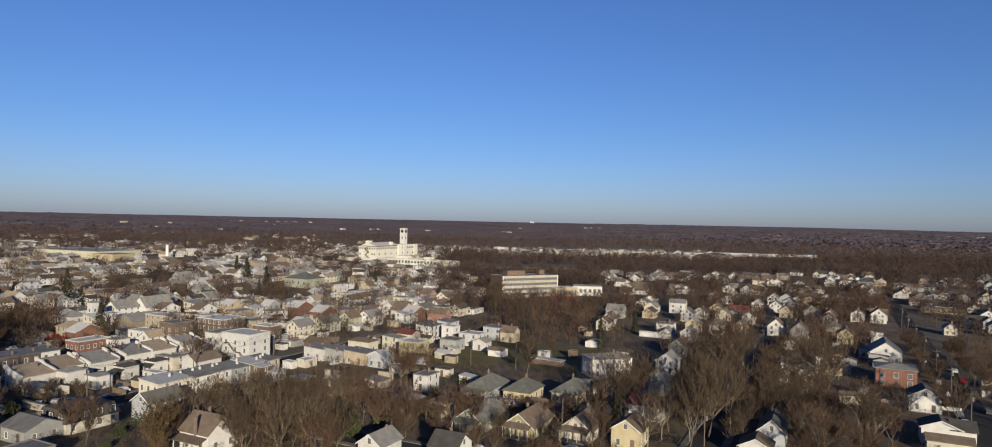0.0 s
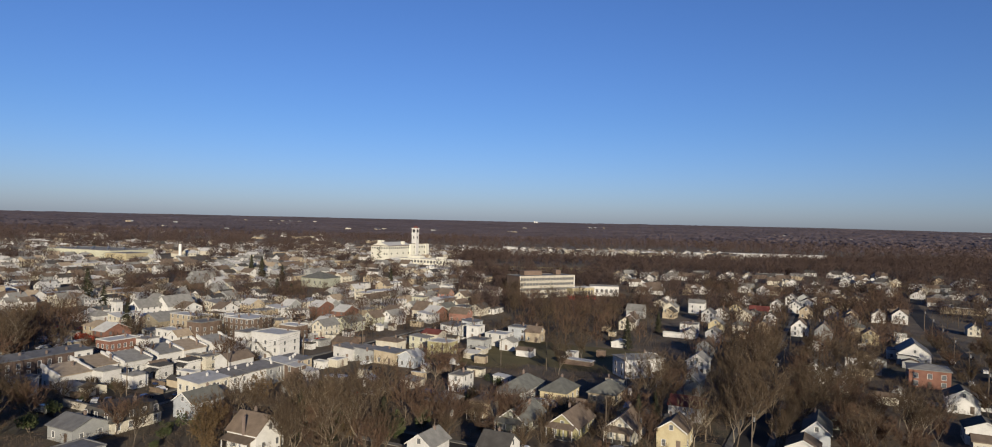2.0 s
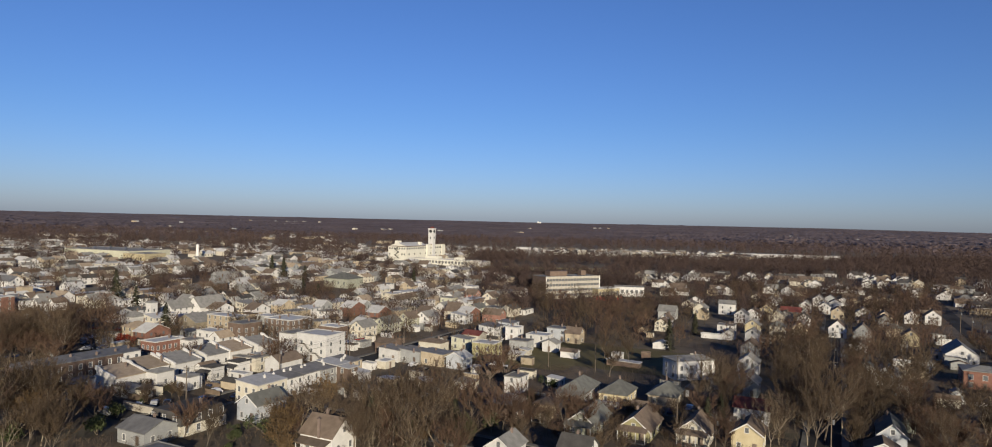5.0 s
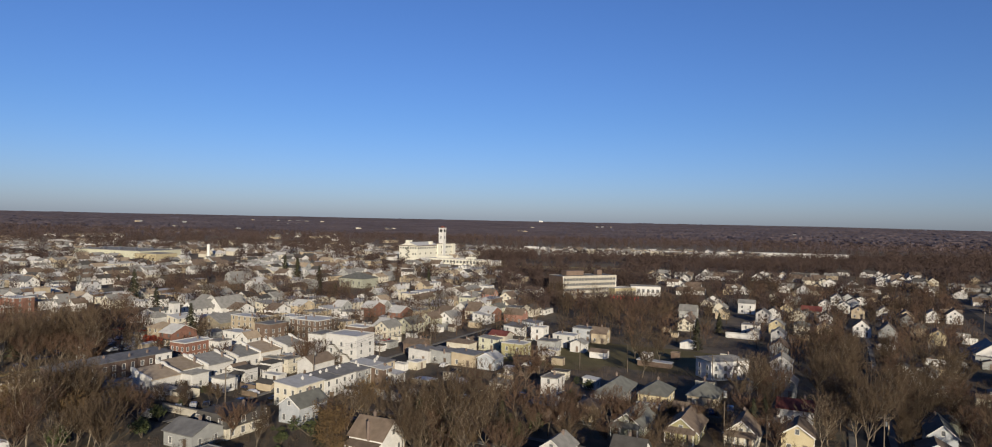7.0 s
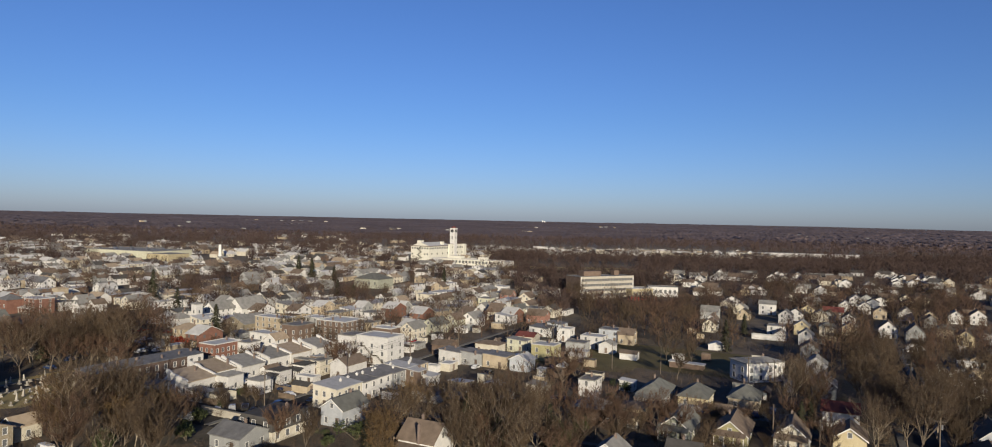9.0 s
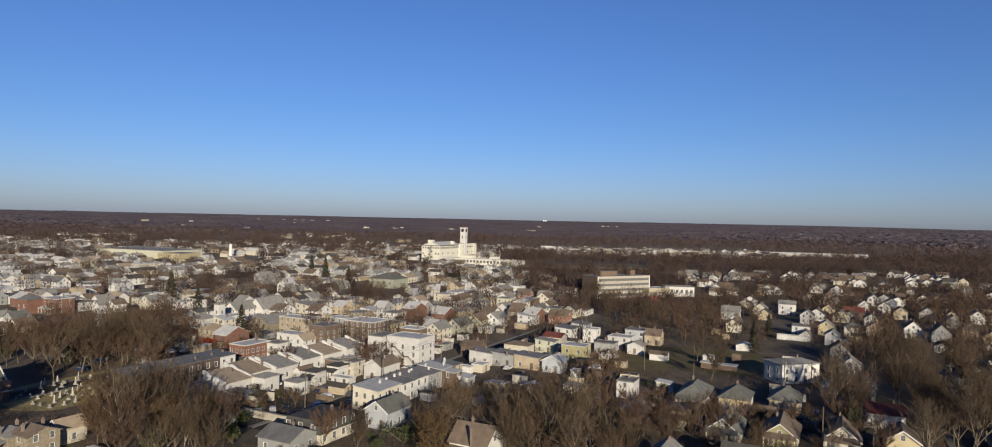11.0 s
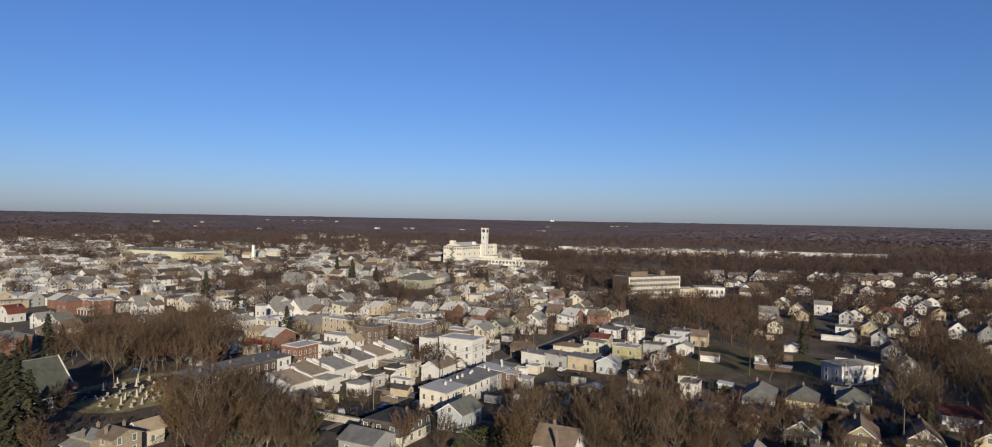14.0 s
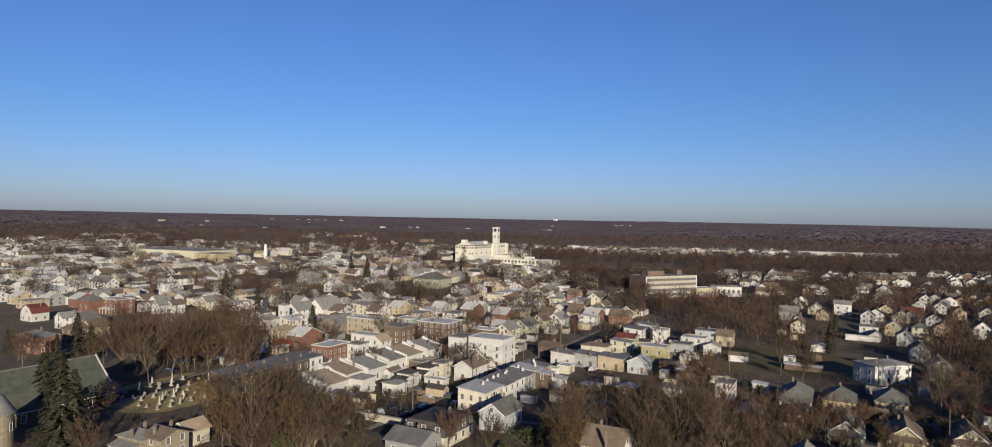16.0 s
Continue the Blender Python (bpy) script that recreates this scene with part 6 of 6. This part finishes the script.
def far_houses():
    """Houses too far off to tell their parts: one body of walls and roofs."""
    rng = random.Random(21)
    verts, faces, slot = [], [], []
    mats = [WALL["white"], WALL["cream"], WALL["tan"], WALL["grey"], ROOF["grey"], ROOF["brown"], ROOF["silver"], ROOF["dark"], ROOF["tan"], WALL["brown_brick"], GLASS]

    def add(x, y, w, d, h, rise, rot, wall, tile, lights=True):
        z, c, s, o = land(x, y) + (3.5 if y > 1500 else -1), math.cos(rot), math.sin(rot), len(verts)

        def put(px, py, pz):
            verts.append((x + (px * c - py * s) / 2, y + (px * s + py * c) / 2, z + pz))

        over = 0.7 if rise > 0.5 else 0.0
        for p in ((-w, -d, 0), (w, -d, 0), (w, d, 0), (-w, d, 0), (-w, -d, h), (w, -d, h), (w, d, h), (-w, d, h), (0, -d, h + rise), (0, d, h + rise)):
            put(*p)
        for q in ((0, 1, 5, 8, 4), (2, 3, 7, 9, 6), (1, 2, 6, 5), (3, 0, 4, 7)):
            faces.append([o + i for i in q])
            slot.append(wall)
        o = len(verts)
        k = rise * over / w
        for p in ((-w - over, -d - over, h - k), (0, -d - over, h + rise + 0.05), (w + over, -d - over, h - k), (-w - over, d + over, h - k), (0, d + over, h + rise + 0.05), (w + over, d + over, h - k)):
            put(p[0], p[1], p[2] + 0.05)
        for q in ((0, 1, 4, 3), (1, 2, 5, 4)):
            faces.append([o + i for i in q])
            slot.append(tile)
        if not lights:
            return
        for fl in (1.9, 4.3)[:1 if h < 4.5 else 2]:
            for face in (0, 1):
                span = w if face == 0 else d
                n = max(2, int(span / 3.4))
                for i in range(n):
                    if rng.random() < 0.15:
                        continue
                    o, m = len(verts), (i - (n - 1) / 2) * span / n * 2
                    for a, b in ((-0.9, 0), (0.9, 0), (0.9, 1.35), (-0.9, 1.35)):
                        if face == 0:
                            put(m + a, -d - 0.12, fl + b)
                        else:
                            put(w + 0.12, m + a, fl + b)
                    faces.append([o, o + 1, o + 2, o + 3])
                    slot.append(10)
        if rng.random() < 0.6:
            o = len(verts)
            cx, cy, top = 0.3 * w, rng.uniform(-0.5, 0.5) * d, h + rise + 0.9
            for pz in (h, top):
                for a, b in ((-0.6, -0.6), (0.6, -0.6), (0.6, 0.6), (-0.6, 0.6)):
                    put(cx + a, cy + b, pz)
            for q in ((0, 1, 5, 4), (1, 2, 6, 5), (2, 3, 7, 6), (3, 0, 4, 7), (4, 5, 6, 7)):
                faces.append([o + i for i in q])
                slot.append(9)

    def one(x, y, turn=(0, 0, 90), row=0.0):
        k = rng.random()
        wall, tile = rng.choice((0, 0, 0, 0, 1, 1, 2, 3, 9)), rng.choice((4, 4, 5, 6, 6, 7, 5, 8))
        if k < row:
            add(x, y, rng.uniform(8, 10), rng.uniform(18, 32), rng.uniform(5, 6.2), 0.25, radians(GRID), rng.choice((0, 0, 1, 2, 9)), rng.choice((6, 6, 4)))
        elif k < row + 0.22:
            add(x, y, rng.uniform(7, 12), rng.uniform(9, 14), rng.uniform(3.4, 5.8), 0.2, radians(GRID), wall, rng.choice((4, 6, 6)))
        else:
            add(x, y, rng.uniform(6.5, 9.5), rng.uniform(8.5, 13), rng.uniform(4.0, 5.6), rng.uniform(1.6, 3.1), radians(GRID + rng.choice(turn) + rng.uniform(-3, 3)), wall, tile)

    def edge(y):
        """Where the packed town gives way to the woods."""
        return 14 - (y - 540) * 0.1 + 30 * noise.noise((y / 55, 1.5, 0)) + 12 * noise.noise((y / 17, 4.5, 0))

    def streets(y0, y1, chance, level):
        """Houses in rows along the streets, with leafy gaps."""
        for k in range(-36, 30):
            for side in (-1, 1):
                b, a = k * 36 + 27 + side * 9.5, 100.0
                while a < 1400:
                    a += rng.uniform(8.5, 13.5)
                    p = U * a + V * (b + rng.uniform(-1.5, 1.5))
                    if not y0 < p.y < y1 or abs(p.x) > 0.92 * p.y or p.x > edge(p.y) or rng.random() > chance:
                        continue
                    if noise.noise((p.x / 48, p.y / 60, 7)) > level or not free(p.x, p.y, 4):
                        continue
                    one(p.x, p.y, row=0.05)
                    if rng.random() < 0.5:
                        keep_open(p.x, p.y, 16, 1)

    def area(n, x0, x1, y0, y1, keep, big=0.0):
        for i in range(n):
            y = y0 + (y1 - y0) * rng.random()
            x = x0 + (x1 - x0) * rng.random()
            if not keep(x, y) or not free(x, y, 3):
                continue
            if rng.random() < big:
                add(x, y, rng.uniform(12, 28), rng.uniform(10, 18), rng.uniform(4, 6), 0.2, radians(GRID + rng.choice((0, 90))), rng.choice((1, 2, 2)), 4, False)
            else:
                add(x, y, rng.uniform(6, 9.0), rng.uniform(8, 11), rng.uniform(3.8, 4.8), rng.uniform(1.8, 3.0), radians(GRID + rng.choice((0, 0, 90))), rng.choice((0, 0, 0, 0, 1, 2, 3)), rng.choice((4, 4, 5, 7, 7, 5)), y < 700)
            if y < 700:
                keep_open(x, y, 17, 1)

    streets(366, 640, 0.9, 0.22)
    streets(640, 930, 0.7, 0.08)
    area(300, -110, 330, 860, 1010, lambda x, y: noise.noise((x / 60, y / 40, 12)) > -0.2, 0.06)
    for i in range(30):
        add(rng.uniform(-60, 300), rng.uniform(850, 960), rng.choice((7, 9, 11, 18)), rng.uniform(8, 14), rng.uniform(5, 8.5), rng.choice((0.2, 0.2, 2.0)), radians(GRID), rng.choice((0, 0, 0, 1, 3)), rng.choice((6, 6, 4)), False)
    area(260, -1100, -200, 930, 1500, lambda x, y: noise.noise((x / 160, y / 160, 3)) > 0.1, 0.08)
    area(620, 120, 640, 372, 600, hamlet, 0.0)
    area(110, 60, 420, 540, 600, lambda x, y: noise.noise((x / 60, y / 60, 8)) > 0.12, 0.0)
    area(170, 240, 700, 480, 640, lambda x, y: noise.noise((x / 60, y / 60, 5)) > 0.12 and abs(x) < 0.8 * y, 0.0)
    for i in range(17):       # scattered estates out in the woods
        cx, cy = rng.uniform(-2300, 2500), rng.uniform(1600, 3200)
        if abs(cx) < 0.75 * cy:
            for j in range(rng.choice((2, 3, 5, 7))):
                add(cx + rng.gauss(0, 60), cy + rng.gauss(0, 30), rng.uniform(7, 13), rng.uniform(8, 12), rng.uniform(3.0, 4.6), 1.0, radians(GRID), rng.choice((1, 2, 3, 3)), 4, False)
    for x, h in ((163, 16), (177, 14)):       # two pale towers on the skyline
        add(x, 4550, 9, 9, h, 0.2, 0, 0, 6, False)
    for i in range(9):
        add(330 + i * 14, 955 - i * 2, 12, 30, 6, 0.2, radians(GRID + 90), 0, 6, False)
    me = bpy.data.meshes.new("far_houses")
    me.from_pydata(verts, [], faces)
    for m in mats:
        me.materials.append(m)
    me.polygons.foreach_set("material_index", slot)
    tagged(new("far_houses", me), "pale houses of the town far off, packed among trees", "houses", kind="stuff")


far_houses()


# ---- woods beyond the town ----
def woods():
    """Leafless crowns as sprays of thin upright blades, one body."""
    rng = np.random.default_rng(4)

    def crowns(n, x0, x1, y0, y1, keep, blades, height, wide):
        y = rng.uniform(y0, y1, n)
        x = rng.uniform(x0, x1, n)
        ok = np.array([abs(a) < 0.92 * b + 30 and clear_view(a, b) and keep(a, b) for a, b in zip(x, y)])
        return spray(x[ok], y[ok], blades, height, wide)

    def spray(x, y, blades, height, wide):
        z = np.array([land(a, b) for a, b in zip(x, y)])
        m = len(x)
        h = height * rng.uniform(0.65, 1.15, m)
        out = []
        for _ in range(blades):
            a, e = rng.uniform(0, 2 * np.pi, m), rng.uniform(0.15, 1.0, m)
            r = h * 0.36 * np.sqrt(1 - (e - 0.45) ** 2 * 1.7) * np.sqrt(rng.uniform(0.1, 1, m))
            tx, ty, tz = x + np.cos(a) * r, y + np.sin(a) * r, z + h * (0.25 + 0.75 * e)
            span = h * rng.uniform(0.08, 0.24, m)
            bx, by, bz = tx - np.cos(a) * span * 0.5 + rng.normal(0, 0.5, m), ty - np.sin(a) * span * 0.5 + rng.normal(0, 0.5, m), tz - span * rng.uniform(0.2, 1.1, m)
            w = wide * rng.uniform(0.6, 1.4, m)
            c = rng.uniform(0, 2 * np.pi, m)
            out.append(np.stack([np.stack([bx - np.cos(c) * w, by - np.sin(c) * w, bz], 1), np.stack([bx + np.cos(c) * w, by + np.sin(c) * w, bz], 1), np.stack([tx, ty, tz], 1)], 1))
        w = 0.015 * h
        out.append(np.stack([np.stack([x - w, y, z - 1], 1), np.stack([x + w, y, z - 1], 1), np.stack([x, y, z + h * 0.7], 1)], 1))
        return np.concatenate(out).reshape(-1, 3)

    def single(places):
        """Nearer trees of the groves: more and finer blades each."""
        x, y = np.array([p[0] for p in places]), np.array([p[1] for p in places])
        return spray(x, y, 210, 12.5, 0.10)

    east = lambda x, y: not (hamlet(x, y) and noise.noise((x / 5, y / 5, 1)) > -0.22) and x > -10 - (y - 420) * 0.05 and not (abs(x - 40) < 70 and abs(y - 640) < 30) and not (300 < x < 470 and 850 < y < 960) and not (x < 330 and 800 < y < 1010) and free(x, y, 1)
    west = lambda x, y: x < 30 and free(x, y, 1)
    sets = [crowns(3600, -5, 620, 380, 640, east, 85, 11.5, 0.17),
            crowns(3400, -20, 820, 640, 800, lambda x, y: east(x, y), 50, 10.5, 0.25),
            crowns(170, -120, 330, 820, 960, lambda x, y: True, 44, 9.5, 0.25),
            crowns(1600, 300, 820, 800, 900, lambda x, y: east(x, y), 44, 12, 0.28),
            crowns(2600, -640, 40, 370, 660, lambda x, y: west(x, y) and noise.noise((x / 48, y / 60, 7)) > -0.02, 100, 10.5, 0.17),
            crowns(3600, -900, 40, 640, 960, lambda x, y: west(x, y) and noise.noise((x / 48, y / 60, 7)) > -0.08, 50, 12, 0.28),
            crowns(7500, -1350, 1350, 930, 1500, lambda x, y: (y > 1010 or x > 330 or x < -140), 26, 13, 0.4)]
    low = []
    while len(low) < 9500:
        x, y = rng.uniform(-175, 235), rng.uniform(112, 345)
        if free(x, y, 0.4) and not (abs(x - 55) < 34 and abs(y - 262) < 24) and not (abs(x + 142) < 18 and abs(y - 194) < 20) and noise.noise((x / 22, y / 22, 3)) > -0.25:
            low.append((x, y))
    brush = spray(np.array([p[0] for p in low]), np.array([p[1] for p in low]), 26, 2.5, 0.05)
    lot = {k: [(x, y) for x, y, kind in WOODLOT if (kind in ("red", "oak")) == k and clear_view(x, y)] for k in (False, True)}
    near = {k: single(lot[k]) for k in lot}
    v = np.concatenate(sets)
    for v, mat, label in ((v, WOODS, "leafless brown woods beyond the houses"), (brush, TWIG, "low leafless brush and hedges in yards"), (near[False], TWIG, "leafless brown trees among the farther houses"), (near[True], REDTWIG, "reddish leafless trees among the farther houses")):
        n = len(v) // 3
        me = bpy.data.meshes.new("bare_woods")
        me.from_pydata(v.tolist(), [], np.arange(n * 3).reshape(-1, 3).tolist())
        me.materials.append(mat)
        tagged(new("bare_woods", me), label, "woods", kind="stuff")


woods()


def far_canopy():
    """The tops of the woods out to the skyline, with haze in their colour."""
    rng = np.random.default_rng(9)
    cols, rows = 1000, 150
    ang = np.linspace(radians(34), radians(146), cols)
    rad = 1400 * (4880 / 1400) ** np.linspace(0, 1, rows)
    verts = np.zeros((rows, cols, 3))
    for i, r in enumerate(rad):
        x, y = r * np.cos(ang), r * np.sin(ang)
        base = 9 + 24 * (lambda k: k * k * (3 - 2 * k))(min(1, max(0, (r - 1200) / 3500)))
        roll = np.array([noise.noise((a / 420, b / 420, 1.0)) * 3 + noise.noise((a / 1500, b / 1500, 4.0)) * 3 + noise.noise((a / 38, b / 75, 6.0)) * 2.2 + noise.noise((a / 120, b / 160, 8.0)) * 3 for a, b in zip(x, y)])
        ridge = smooth(4000, 4880, r) * (4 + 5 * np.exp(-((ang - radians(70)) / 0.16) ** 2))
        verts[i] = np.stack([x + rng.uniform(-2, 2, cols), y + rng.uniform(-8, 8, cols), base + 6 * smooth(1380, 1560, r) + (roll + ridge) * smooth(1400, 1700, r) + rng.uniform(-1.8, 1.8, cols) * (1 if i < rows - 1 else 0.4) * smooth(1350, 1600, r)], 1)
    idx = np.arange(rows * cols).reshape(rows, cols)
    q = np.stack([idx[:-1, :-1], idx[:-1, 1:], idx[1:, 1:], idx[1:, :-1]], -1).reshape(-1, 4)
    me = bpy.data.meshes.new("far_woods")
    me.from_pydata(verts.reshape(-1, 3).tolist(), [], q[:, ::-1].tolist())
    me.polygons.foreach_set("use_smooth", [True] * len(me.polygons))
    me.materials.append(HAZE_FARWOODS)
    tagged(new("far_woods", me), "unbroken brown woods out to the skyline, haze put into their colour", "woods", kind="stuff")


far_canopy()


def skyline():
    """The low ridge at the edge of sight, its blue-grey colour standing in for haze."""
    bm = bmesh.new()
    last = None
    for i in range(241):
        a = radians(34 + 112 * i / 240)
        h = 45.5 + 2.0 * noise.noise((i / 9.0, 2.0, 0)) + 5 * math.exp(-((a - radians(68)) / 0.14) ** 2) - 2.0 * smooth(radians(62), radians(52), a)
        x, y = 4870 * math.cos(a), 4870 * math.sin(a)
        row = (bm.verts.new((x, y, 0)), bm.verts.new((x, y, h)), bm.verts.new((x * 1.006, y * 1.006, 0)))
        if last:
            bm.faces.new((last[0], last[1], row[1], row[0]))
            bm.faces.new((last[1], last[2], row[2], row[1]))
        last = row
    tagged(part("backdrop", bm, HAZE_RIDGE), "low wooded ridge on the skyline, haze put in as blue-grey", "ridge", kind="structure")


skyline()
